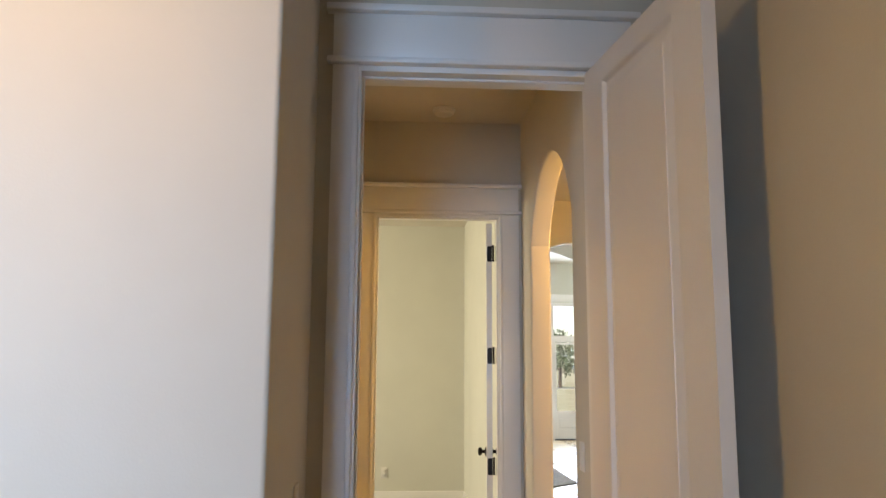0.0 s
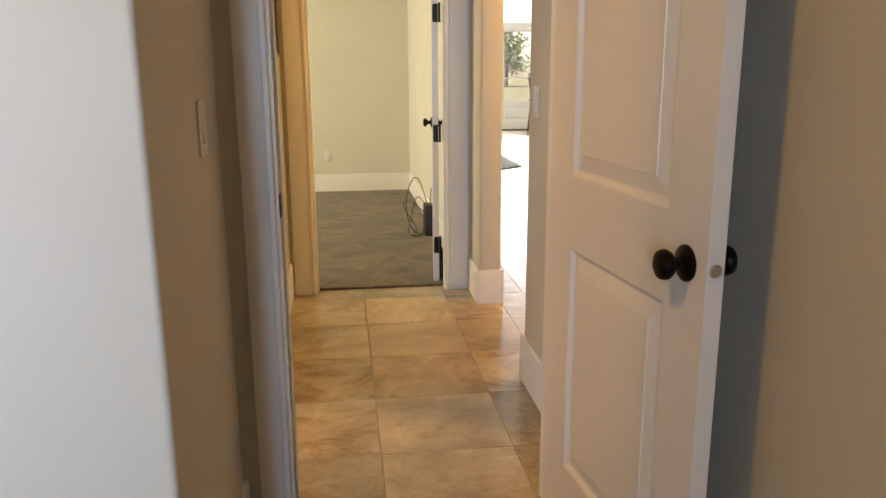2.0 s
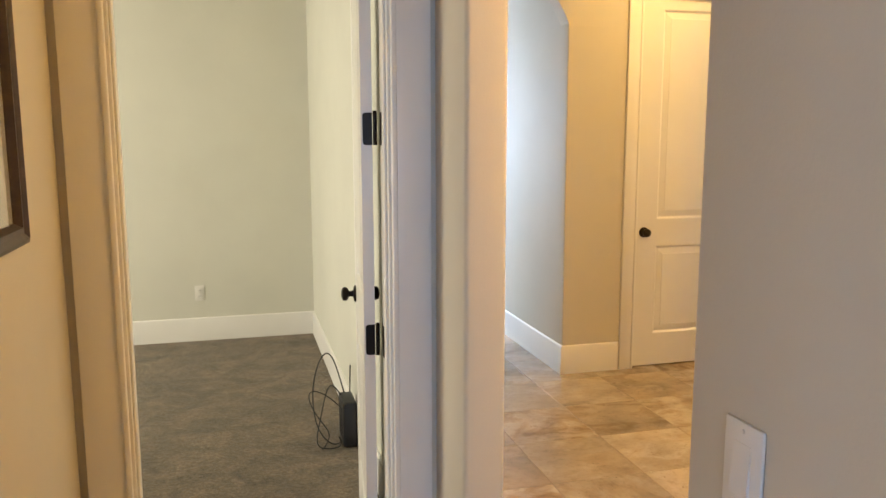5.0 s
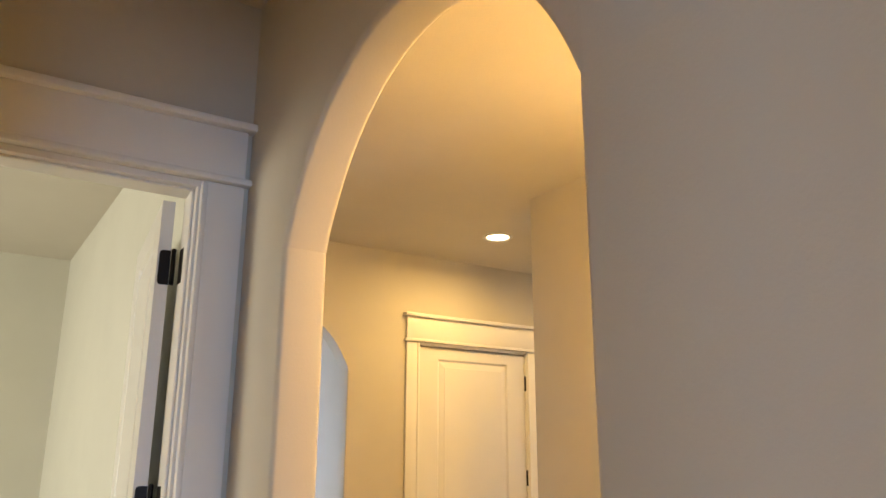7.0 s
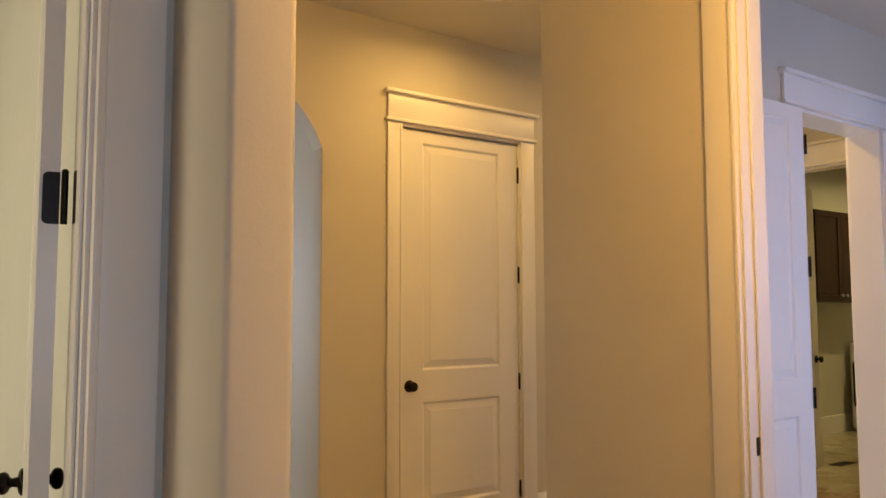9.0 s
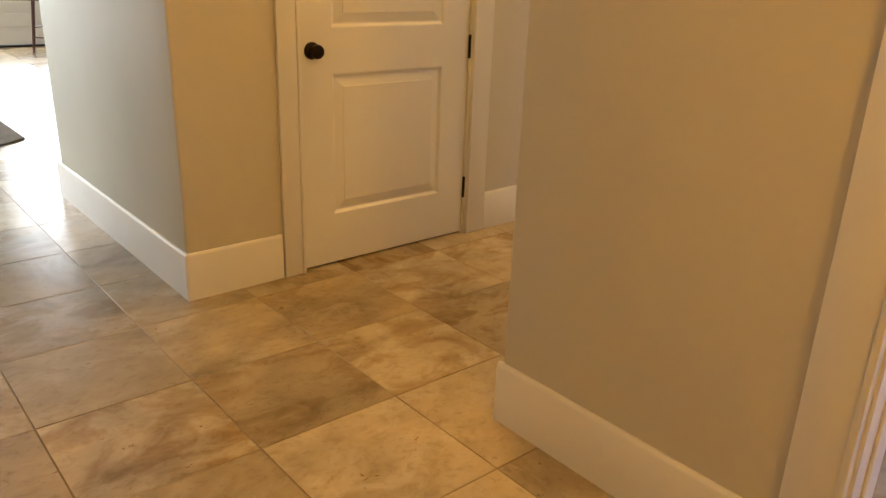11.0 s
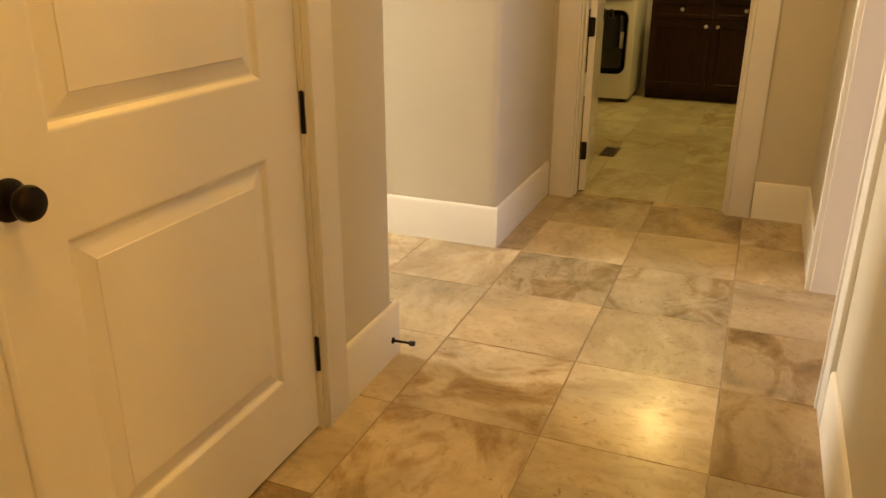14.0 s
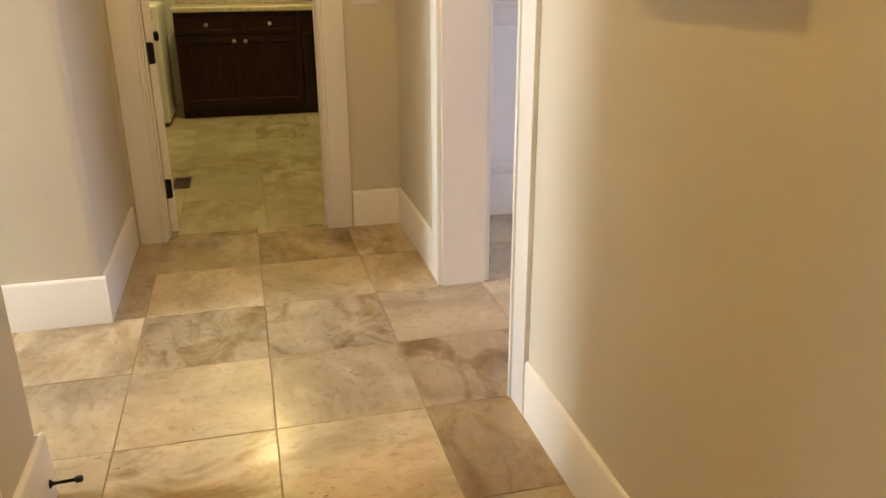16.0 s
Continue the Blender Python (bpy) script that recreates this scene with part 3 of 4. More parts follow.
def door_mesh(w, stile):
    """Leaf from x 0 (hinges) to w, y 0 to 0.035, with an upper and a lower panel on both faces."""
    bm = NB()
    t, h = 0.035, D - 0.028
    xs = [0, stile, w - stile, w]
    zs = [0.008, 0.225, 0.824, 1.000, 2.345, h]
    for y, s in ((0, -1), (t, 1)):
        for i in range(3):
            for k in range(5):
                if i == 1 and k in (1, 3):
                    panel_face(bm, xs[1], zs[k], xs[2], zs[k + 1], y, s)
                else:
                    bm.faces.new([bm.verts.new(p) for p in ((xs[i], y, zs[k]), (xs[i + 1], y, zs[k]), (xs[i + 1], y, zs[k + 1]), (xs[i], y, zs[k + 1]))])
    for a, c in (((0, 0), (0, t)), ((w, 0), (w, t))):
        bm.faces.new([bm.verts.new(p) for p in ((a[0], a[1], zs[0]), (c[0], c[1], zs[0]), (c[0], c[1], h), (a[0], a[1], h))])
    for z in (zs[0], h):
        bm.faces.new([bm.verts.new(p) for p in ((0, 0, z), (w, 0, z), (w, t, z), (0, t, z))])
    bmesh.ops.remove_doubles(bm, verts=bm.verts[:], dist=0.0002)
    return bm


KNOB = [(0.034, 0.0), (0.034, 0.004), (0.028, 0.009), (0.013, 0.012), (0.011, 0.024), (0.014, 0.029), (0.023, 0.033), (0.028, 0.040), (0.0285, 0.046), (0.026, 0.053), (0.018, 0.058), (0.006, 0.060)]


def door(name, label, w, m, stile, flip=False, hinges=True, knobs=True, kind="structure", knob_z=0.917, inset=0.058):
    """Door with its foot on the floor: hinge line at the local origin. flip: hinge barrels on the far face."""
    root = tagged(new(name), label, "door", "", kind)
    root.matrix_world = m
    leaf = part("door_leaf", door_mesh(w, stile), DOORP, root, smooth=2)
    kx = w - inset
    if knobs:
        for y, a in ((0, 90), (0.035, -90)):
            bm = NB()
            lathe(bm, KNOB, pose(kx, y, knob_z, a))
            part("door_knob", bm, BRONZE, leaf, "dark bronze round door knob")
        bm = NB()
        lathe(bm, [(0.0125, -0.001), (0.0125, 0.001), (0.008, 0.0015), (0.007, 0.009), (0.003, 0.010)], pose(w, 0.0175, knob_z, 0, 90), 20)
        part("latch", bm, STEEL, leaf, "round steel drive-in latch")
    if hinges:
        for z in (0.235, 0.90, 1.572, 2.215):
            bm = NB()
            yb = 0.043 if flip else -0.008
            cyl(bm, (-0.004, yb, z - 0.05), (-0.004, yb, z + 0.05), 0.0065, seg=12)
            cyl(bm, (-0.004, yb, z + 0.05), (-0.004, yb, z + 0.056), 0.008, 0.004, 12)
            for k in (-0.0167, 0.0167):
                cyl(bm, (-0.004, yb, z + k - 0.0006), (-0.004, yb, z + k + 0.0006), 0.0069, seg=12)
            s = -1 if flip else 1
            y0, y1 = (0.035, 0.005) if flip else (0.0, 0.030)
            r = 0.010
            edge = [(y0, z - 0.05), (y1 - s * r, z - 0.05)]
            edge += [(y1 - s * r + s * r * math.sin(a), z - 0.05 + r - r * math.cos(a)) for a in (0.4, 0.8, 1.2, math.pi / 2)]
            edge += [(y, 2 * z - h) for y, h in reversed(edge)]
            lo = [bm.verts.new((-0.0032, y, h)) for y, h in edge]
            hi = [bm.verts.new((0.0006, y, h)) for y, h in edge]
            bm.faces.new(lo)
            bm.faces.new(hi[::-1])
            for k in range(len(edge)):
                j = (k + 1) % len(edge)
                bm.faces.new((lo[k], lo[j], hi[j], hi[k]))
            part("hinge", bm, BRONZE, leaf, "dark bronze hinge with rounded leaf")
    return root


# door frames (local x runs along the opening)
frame_1 = casing_side("door_frame_1", pose(0.367, 2.48, 0), 0.761, 0.12, cl=0.076)
door_stop_strip(frame_1, 0.761, 0.040, 0.075)
frame_2 = casing_side("door_frame_2", pose(0.362, 4.879, 0), 0.784, 0.12, cl=0.113)
door_stop_strip(frame_2, 0.784, 0.020, 0.054)
frame_3 = casing_side("door_frame_3", pose(WX, BY0, 0, 0, 0, 90), BY1 - BY0, 0.10, False, cl=0.10)
door_stop_strip(frame_3, BY1 - BY0, 0.018, 0.050)
frame_4 = casing_side("door_frame_4", pose(3.205, 7.16, 0), 0.92, 0.12, cl=0.092)
door_stop_strip(frame_4, 0.92, 0.045, 0.075)
frame_5 = casing_side("door_frame_5", pose(3.22, 4.06, 0, 0, 0, 90), 0.832, 0.12)
door_stop_strip(frame_5, 0.832, 0.04, 0.075)
frame_6 = casing_side("door_frame_6", pose(4.75, 5.65, 0), 0.94, 0.178)
frame_7 = casing_side("door_frame_7", pose(EX1, 6.20, 0, 0, 0, 90), 0.83, 0.12)
door_stop_strip(frame_7, 0.83, 0.04, 0.075)
frame_8 = casing_side("door_frame_8", pose(5.79, 7.91, 0, 0, 0, 90), 0.76, 0.12)

door("door_1", "white two-panel interior door standing open", 0.735, pose(1.121, 2.480, 0.018, 0, 0, -83.8) @ pose(0, -0.035, 0), 0.137, True, knob_z=0.915, inset=0.066)
door("door_2", "white two-panel bedroom door standing open", 0.735, pose(1.106, 5.018, 0, 0, 0, 83.6), 0.125, inset=0.068)
door("door_3", "closed white two-panel closet door", 0.88, pose(4.105, 7.205, 0, 0, 0, 180), 0.148, True)
door("door_4", "white two-panel laundry door standing open", 0.79, pose(EX1 + 0.002, 7.005, 0, 0, 0, 8) @ pose(0, -0.035, 0), 0.13, True)
door("door_5", "white two-panel mud room door folded back to the wall", 0.80, pose(4.72, 5.615, 0, 0, 0, 180), 0.13, True)
door("door_6", "closed white two-panel door in the passage", 0.72, pose(5.72, 7.93, 0, 0, 0, 90), 0.13, True)

# the hinge leaves let into the jambs
for fr, hx, hy in ((frame_1, 0.7405, -0.002), (frame_2, 0.7635, 0.079), (frame_7, 0.8095, -0.002)):
    for z in (0.235, 0.90, 1.572, 2.215):
        bm = NB()
        box(bm, hx, hy, z - 0.05, hx + 0.0028, hy + 0.038, z + 0.05, 0.001, 1)
        part("hinge_leaf", bm, BRONZE, fr, "dark bronze hinge leaf")

# ---- windows ----


def window(name, m, w, h, label, bars=(), arched=False):
    """Frame, sash bars, sill and panes; local x across, y outwards, z up from the sill."""
    root = tagged(new(name), label, "window", "", "structure")
    root.matrix_world = m
    bm = NB()
    f = 0.05
    box(bm, 0, 0.05, 0, f, 0.11, h)
    box(bm, w - f, 0.05, 0, w, 0.11, h)
    box(bm, f, 0.05, 0, w - f, 0.11, f)
    box(bm, f, 0.05, h - f, w - f, 0.11, h)
    part("window_frame", bm, TRIM, root)
    for z0, z1 in bars:
        bm = NB()
        box(bm, f, 0.055, z0, w - f, 0.105, z1, 0.003, 1)
        part("sash_bar", bm, TRIM, root)
    edges = [f] + [v for z0, z1 in bars for v in (z0, z1)] + [h - f]
    for z0, z1 in zip(edges[::2], edges[1::2]):
        bm = NB()
        box(bm, f, 0.078, z0, w - f, 0.082, z1)
        p = part("pane", bm, PANE, root)
        p.visible_shadow = False
    bm = NB()
    box(bm, -0.03, -0.05, -0.03, w + 0.03, 0.05, -0.002, 0.006)
    part("window_sill", bm, TRIM, root)
    return root


n = 1
# windows beside the patio door are assumed, as daylight openings
for a, c in WINS:
    window("window_%d" % n, pose(a, NY, 0.575), c - a, 2.135, "assumed tall white great room window with a transom", ((0.45, 0.48), (1.35, 1.545)))
    n += 1
window("window_5", pose(-0.2, -3.0, 0.7, 0, 0, 180), 1.6, 1.6, "white bedroom window", ((0.78, 0.82),))
window("window_6", pose(-3.0, 5.85, 0.7, 0, 0, 90), 1.9, 1.6, "white bedroom window", ((0.78, 0.82),))
window("window_7", pose(5.75, 3.0, 0.85, 0, 0, 180), 1.7, 1.3, "white mud room window", ((0.62, 0.66),))
# assumed west windows, put in for the daylight on the closet wall
window("window_9", pose(-0.5, 10.3, 0.66, 0, 0, 90), 1.8, 2.04, "assumed tall white great room window, out of view", ((1.0, 1.05),))
window("window_10", pose(-0.5, 12.4, 0.66, 0, 0, 90), 1.8, 2.04, "assumed tall white great room window, out of view", ((1.0, 1.05),))
# unseen window, assumed for the cool light through the bathroom doorway
window("window_11", pose(-2.1, 2.65, 1.2, 0, 0, 90), 1.0, 1.0, "assumed small white bathroom window")
# unseen window, assumed as the source of the passage daylight
window("window_8", pose(4.7, 11.0, 0.8), 0.8, 1.4, "assumed white passage window", ((0.68, 0.72),))

# ---- ground and trees outside ----
bm = NB()
bmesh.ops.create_grid(bm, x_segments=2, y_segments=2, size=2500, matrix=Matrix.Translation((0, 0, -0.4)))
structure("ground", bm, LAWN, "dry mown lawn around the house", "ground")


def tree(x, y, h, seed):
    rnd = random.Random(seed)
    root = thing("tree", "leafy garden tree with an uneven crown", "tree", pose(x, y, -0.4))
    bm = NB()
    cyl(bm, (0, 0, 0), (0.1, 0, h * 0.5), 0.17, 0.10, 10)
    tips = []
    for k in range(8):
        a = k * 2.4
        s = Vector((0.05, 0, h * (0.25 + 0.05 * k)))
        e = s + Vector((math.cos(a) * h * 0.25, math.sin(a) * h * 0.25, h * (0.16 + 0.02 * k)))
        cyl(bm, s, e, 0.06, 0.02, 7)
        tips += [s.lerp(e, 0.5), e, s.lerp(e, 0.8)]
    part("trunk", bm, BARK, root)
    verts, faces = [], []
    for k in range(1500):
        c = rnd.choice(tips) + Vector((rnd.gauss(0, 1), rnd.gauss(0, 1), rnd.gauss(0, 0.8))) * h * 0.085
        q = Euler((rnd.uniform(0, 6), rnd.uniform(0, 6), rnd.uniform(0, 6))).to_matrix()
        s = rnd.uniform(0.10, 0.22)
        i = len(verts)
        for u, v in ((-1, 0), (0, -0.5), (1, 0), (0, 0.5)):
            verts.append(tuple(c + q @ Vector((u * s, v * s, 0))))
        faces.append((i, i + 1, i + 2, i + 3))
    me = bpy.data.meshes.new("crown")
    me.from_pydata(verts, [], faces)
    me.materials.append(LEAF)
    new("crown", me).parent = root


# assumed slab, kept pale to brighten the ground behind the glass
bm = NB()
box(bm, -3.0, 16.16, -0.4, 14.0, 27.0, -0.12)
tagged(part("patio", bm, CONCRETE), "assumed pale broom-finished concrete patio behind the house", "patio", "", "structure")


def patio_door():
    """Glazed double door with low panels, a dark sill and a transom light over it."""
    root = tagged(new("door_7"), "white glazed double patio door under a transom light", "door", "", "structure")
    root.matrix_world = pose(PD0, NY, 0)
    w, f = PD1 - PD0, 0.045
    bm = NB()
    box(bm, 0, 0.0, 0, f, 0.14, 2.78)
    box(bm, w - f, 0.0, 0, w, 0.14, 2.78)
    box(bm, f, 0.0, 2.72, w - f, 0.14, 2.78)
    box(bm, f, 0.0, 1.975, w - f, 0.14, 2.10)
    part("door_frame", bm, TRIM, root)
    bm = NB()
    box(bm, f, 0.02, 0, w - f, 0.15, 0.022, 0.004, 1)
    part("threshold", bm, BRONZE, root, "dark bronze threshold")
    bm = NB()
    box(bm, f, 0.066, 2.10, w - f, 0.070, 2.72)
    part("transom_pane", bm, PANE, root).visible_shadow = False
    for side in (0, 1):
        a = f + 0.003 + side * (w / 2 - f)
        c = a + w / 2 - f - 0.006
        bm = NB()
        st = 0.055
        box(bm, a, 0.045, 0.03, a + st, 0.09, 1.965, 0.002, 1)
        box(bm, c - st, 0.045, 0.03, c, 0.09, 1.965, 0.002, 1)
        box(bm, a + st, 0.045, 1.925, c - st, 0.09, 1.965)
        box(bm, a + st, 0.045, 0.03, c - st, 0.09, 0.20)
        box(bm, a + st, 0.045, 0.475, c - st, 0.09, 0.575)
        box(bm, a + st, 0.060, 0.20, c - st, 0.075, 0.475)
        box(bm, a + st + 0.05, 0.048, 0.25, c - st - 0.05, 0.06, 0.425, 0.006, 1)
        leaf = part("door_leaf", bm, DOORP, root)
        bm = NB()
        box(bm, a + st, 0.06, 1.02, c - st, 0.078, 1.045)
        part("glazing_bar", bm, DOORP, leaf)
        for z0, z1 in ((0.575, 1.02), (1.045, 1.925)):
            bm = NB()
            box(bm, a + st, 0.066, z0, c - st, 0.070, z1)
            part("pane", bm, PANE, leaf).visible_shadow = False
    for x0, x1, z0, z1 in ((-0.10, 0.006, 0, 2.80), (w - 0.006, w + 0.10, 0, 2.80), (-0.12, w + 0.12, 2.80, 2.95)):
        bm = NB()
        box(bm, x0, -0.02, z0, x1, 0, z1, 0.003)
        part("casing_board", bm, TRIM, root)


patio_door()
tree(13.6, 62.0, 4.7, 3)
tree(7.0, 70.0, 6.0, 8)

# ---- things: hall ----


def plate(m, label, category, w, h, kind_of):
    """Wall plate in local x (across), z (up), facing -y."""
    root = thing(kind_of, label, category, m)
    bm = NB()
    box(bm, -w / 2, -0.006, -h / 2, w / 2, 0, h / 2, 0.003)
    part("cover_plate", bm, PLASTIC, root)
    if kind_of == "light_switch":
        n = max(1, round(w / 0.07))
        for k in range(n):
            x = (k - (n - 1) / 2) * 0.046
            bm = NB()
            prism(bm, [(x - 0.0165, -0.0105), (x + 0.0165, -0.0105), (x + 0.0165, -0.004), (x - 0.0165, -0.004)], -0.033, 0.033)
            for v in bm.verts:
                if v.co.z > 0 and v.co.y < -0.006:
                    v.co.y = -0.0065
            part("rocker", bm, PLASTIC, root)
    else:
        for z in (-0.021, 0.021):
            bm = NB()
            box(bm, -0.0165, -0.009, z - 0.014, 0.0165, -0.004, z + 0.014, 0.003)
            recept = part("receptacle", bm, PLASTIC, root)
            # black slivers on the face give the dark of the slots
            for dx in (-0.006, 0.006):
                bm = NB()
                box(bm, dx - 0.001, -0.0094, z - 0.004, dx + 0.001, -0.0088, z + 0.006)
                part("slot_shade", bm, BLACK, recept)
    for z in (-h / 2 + 0.011, h / 2 - 0.011):
        bm = NB()
        cyl(bm, (0, -0.0072, z), (0, -0.005, z), 0.0028, seg=10)
        part("screw", bm, PLASTIC, root)
    return root


plate(pose(XE0, 3.38, 1.15, 0, 0, -90), "white rocker light switch on the hall wall", "light switch", 0.072, 0.118, "light_switch")
plate(pose(0.25, 2.235, 1.157, 0, 0, 90), "white rocker light switch beside the bedroom door", "light switch", 0.072, 0.118, "light_switch")
plate(pose(AX1, 8.60, 1.21, 0, 0, -90), "white light switch on the great room wall", "light switch", 0.072, 0.118, "light_switch")
plate(pose(EX0, 5.98, 1.17, 0, 0, -90), "white double light switch beside the laundry doorway", "light switch", 0.118, 0.118, "light_switch")
plate(pose(0.40, 8.625, 0.378), "white duplex outlet low on the bedroom wall", "outlet", 0.07, 0.115, "wall_outlet")


def strike(m, label):
    root = thing("strike_plate", label, "strike plate", m)
    bm = NB()
    box(bm, -0.021, -0.0015, -0.029, 0.021, 0.0015, 0.029, 0.0009, 1)
    part("plate", bm, BRONZE, root)
    # no hole is cut; a black block paints its shade
    bm = NB()
    box(bm, -0.008, -0.0022, -0.013, 0.010, -0.0012, 0.013)
    part("latch_hole_shade", bm, BLACK, root)
    for z in (-0.023, 0.023):
        bm = NB()
        cyl(bm, (0, -0.0025, z), (0, -0.001, z), 0.0035, seg=10)
        part("screw", bm, BRONZE, root)


strike(pose(0.3865, 2.502, 0.94, 0, 0, 90), "dark bronze strike plate in the door jamb")
strike(pose(0.161, BY1 - 0.0195, 0.965), "dark bronze strike plate in the bathroom jamb")
strike(pose(3.15, 4.8735, 0.918), "dark bronze strike plate in the mud room jamb")


def smoke_detector(x, y):
    root = thing("smoke_detector", "round white smoke detector on the ceiling", "smoke detector", pose(x, y, H, 180))
    bm = NB()
    lathe(bm, [(0.068, 0), (0.068, 0.012), (0.060, 0.016), (0.060, 0.026), (0.050, 0.036), (0.02, 0.040), (0.005, 0.040)], Matrix())
    part("body", bm, PLASTIC, root)
    bm = NB()
    cyl(bm, (0.03, 0, 0.036), (0.03, 0, 0.042), 0.008, seg=12)
    part("test_button", bm, PLASTIC, root)


smoke_detector(0.772, 4.62)


def recessed_light(x, y):
    root = thing("recessed_light", "lit round recessed ceiling light with a white ring", "ceiling light", pose(x, y, H), "recessed lights")
    bm = NB()
    seg = 36
    rings = [[bm.verts.new((r * math.cos(2 * math.pi * k / seg), r * math.sin(2 * math.pi * k / seg), z)) for k in range(seg)] for r, z in ((0.095, 0.0), (0.092, -0.006), (0.075, -0.008), (0.070, -0.004), (0.066, -0.001))]
    for a, c in zip(rings, rings[1:]):
        for k in range(seg):
            bm.faces.new((a[k], a[(k + 1) % seg], c[(k + 1) % seg], c[k]))
    part("trim_ring", bm, PLASTIC, root)
    bm = NB()
    cyl(bm, (0, 0, -0.003), (0, 0, -0.0015), 0.066, seg=32)
    part("lens", bm, LAMPGLOW, root, "glowing warm lens")


for cx, cy in CANS:
    recessed_light(cx, cy)
# made-up fixture for the bedroom's warm fill, out of view
for cx, cy in FILL_CANS:
    recessed_light(cx, cy)
recessed_light(-0.9, 3.7)
recessed_light(9.2, 6.62)
recessed_light(9.8, 7.1)


def tube(name, pts, r, mat, parent, label=""):
    cu = bpy.data.curves.new(name, "CURVE")
    cu.dimensions, cu.bevel_depth, cu.bevel_resolution = "3D", r, 3
    sp = cu.splines.new("NURBS")
    sp.points.add(len(pts) - 1)
    for p, q in zip(sp.points, pts):
        p.co = (*q, 1)
    sp.use_endpoint_u, sp.order_u, sp.resolution_u = True, 4, 6
    ob = bpy.data.objects.new(name, cu)
    scene.collection.objects.link(ob)
    dg = bpy.context.evaluated_depsgraph_get()
    me = bpy.data.meshes.new_from_object(ob.evaluated_get(dg))
    bpy.data.objects.remove(ob)
    me.materials.clear()
    me.materials.append(mat)
    out = new(name, me)
    out.parent = parent
    if label:
        out["label"] = label
    return out


def scroll_pendant(x, y):
    root = thing("pendant_light", "wrought iron pendant with scrolled arms and a glowing alabaster bowl", "pendant light", pose(x, y, 0))
    bm = NB()
    lathe(bm, [(0.065, H), (0.06, H - 0.02), (0.02, H - 0.03), (0.008, H - 0.04), (0.008, 2.66), (0.02, 2.64), (0.02, 2.60), (0.004, 2.58)], Matrix())
    part("stem", bm, BRONZE, root)
    bm = NB()
    lathe(bm, [(0.02, 2.44), (0.07, 2.455), (0.105, 2.48), (0.12, 2.52), (0.116, 2.52), (0.10, 2.485), (0.066, 2.463), (0.01, 2.45)], Matrix())
    part("bowl", bm, ALABASTER, root, "glowing alabaster bowl")
    for k in range(4):
        a = k * math.pi / 2 + 0.95
        c, s = math.cos(a), math.sin(a)
        tube("scroll_arm", [(c * r, s * r, z) for r, z in ((0.01, 2.64), (0.05, 2.70), (0.12, 2.66), (0.165, 2.56), (0.178, 2.50), (0.20, 2.47), (0.225, 2.49), (0.22, 2.53), (0.19, 2.53))], 0.006, BRONZE, root)


scroll_pendant(2.41, 4.05)


def picture(m, w, h, label):
    """Framed print facing local -y, its foot centre at the origin."""
    root = thing("picture_frame", label, "picture", m)
    f, t = 0.045, 0.028
    prof = [(0, 0), (0, -t), (0.010, -t - 0.004), (0.022, -t + 0.004), (0.034, -t + 0.002), (f, -0.010), (f, 0)]
    for cx0, cz0, cx1, cz1, nx, nz in ((0, 0, w, 0, 0, 1), (w, 0, w, h, -1, 0), (w, h, 0, h, 0, -1), (0, h, 0, 0, 1, 0)):
        bm = NB()
        a, c = [], []
        dx, dz = (1 if cx1 > cx0 else -1 if cx1 < cx0 else 0), (1 if cz1 > cz0 else -1 if cz1 < cz0 else 0)
        for o, y in prof:
            a.append(bm.verts.new((cx0 - w / 2 + nx * o + dx * o, y, cz0 + nz * o + dz * o)))
            c.append(bm.verts.new((cx1 - w / 2 + nx * o - dx * o, y, cz1 + nz * o - dz * o)))
        for k in range(len(prof)):
            j = (k + 1) % len(prof)
            bm.faces.new((a[k], a[j], c[j], c[k]))
        bm.faces.new(a[::-1])
        bm.faces.new(c)
        part("frame_rail", bm, FRAME_WOOD, root)
    bm = NB()
    box(bm, -w / 2 + f - 0.004, -0.008, f - 0.004, w / 2 - f + 0.004, -0.004, h - f + 0.004)
    part("mat", bm, MAT_BOARD, root)
    bm = NB()
    box(bm, -w / 2 + f - 0.003, -0.0125, f - 0.003, w / 2 - f + 0.003, -0.0110, h - f + 0.003)
    part("glass", bm, SHEEN, root).visible_shadow = False
    k = 0.07
    bm = NB()
    box(bm, -w / 2 + f + k, -0.0095, f + k, w / 2 - f - k, -0.0085, h - f - k)
    part("print", bm, PRINT, root, "soft grey and cream print")


picture(pose(0.233, 4.14, 1.328, 0, 0, 90), 0.565, 0.76, "dark wood framed print hanging on the hall wall")
picture(pose(3.87, 5.831, 1.268, 0, 0, 180), 0.46, 0.62, "framed print hanging on the second hall's wall")


def spring_stop(m):
    root = thing("door_stop", "dark bronze rigid door stop screwed to the baseboard", "door stop", m)
    bm = NB()
    lathe(bm, [(0.011, 0), (0.011, 0.004), (0.006, 0.007), (0.0045, 0.012), (0.0045, 0.058), (0.007, 0.062)], pose(0, 0, 0, 90))
    part("rod", bm, BRONZE, root)
    bm = NB()
    lathe(bm, [(0.0085, 0.060), (0.0095, 0.064), (0.0095, 0.074), (0.006, 0.078)], pose(0, 0, 0, 90))
    part("rubber_tip", bm, BLACK, root)


spring_stop(pose(4.545, 7.16 - BBT, 0.068, 0, 0, 4))
spring_stop(pose(3.54, NY - BBT, 0.075))

# ---- far bedroom ----


root = thing("modem", "black network box on the carpet with loose black cables", "modem", pose(1.195, 6.37, 0.012))
bm = NB()
box(bm, -0.035, -0.09, 0, 0.035, 0.09, 0.235, 0.014, 3)
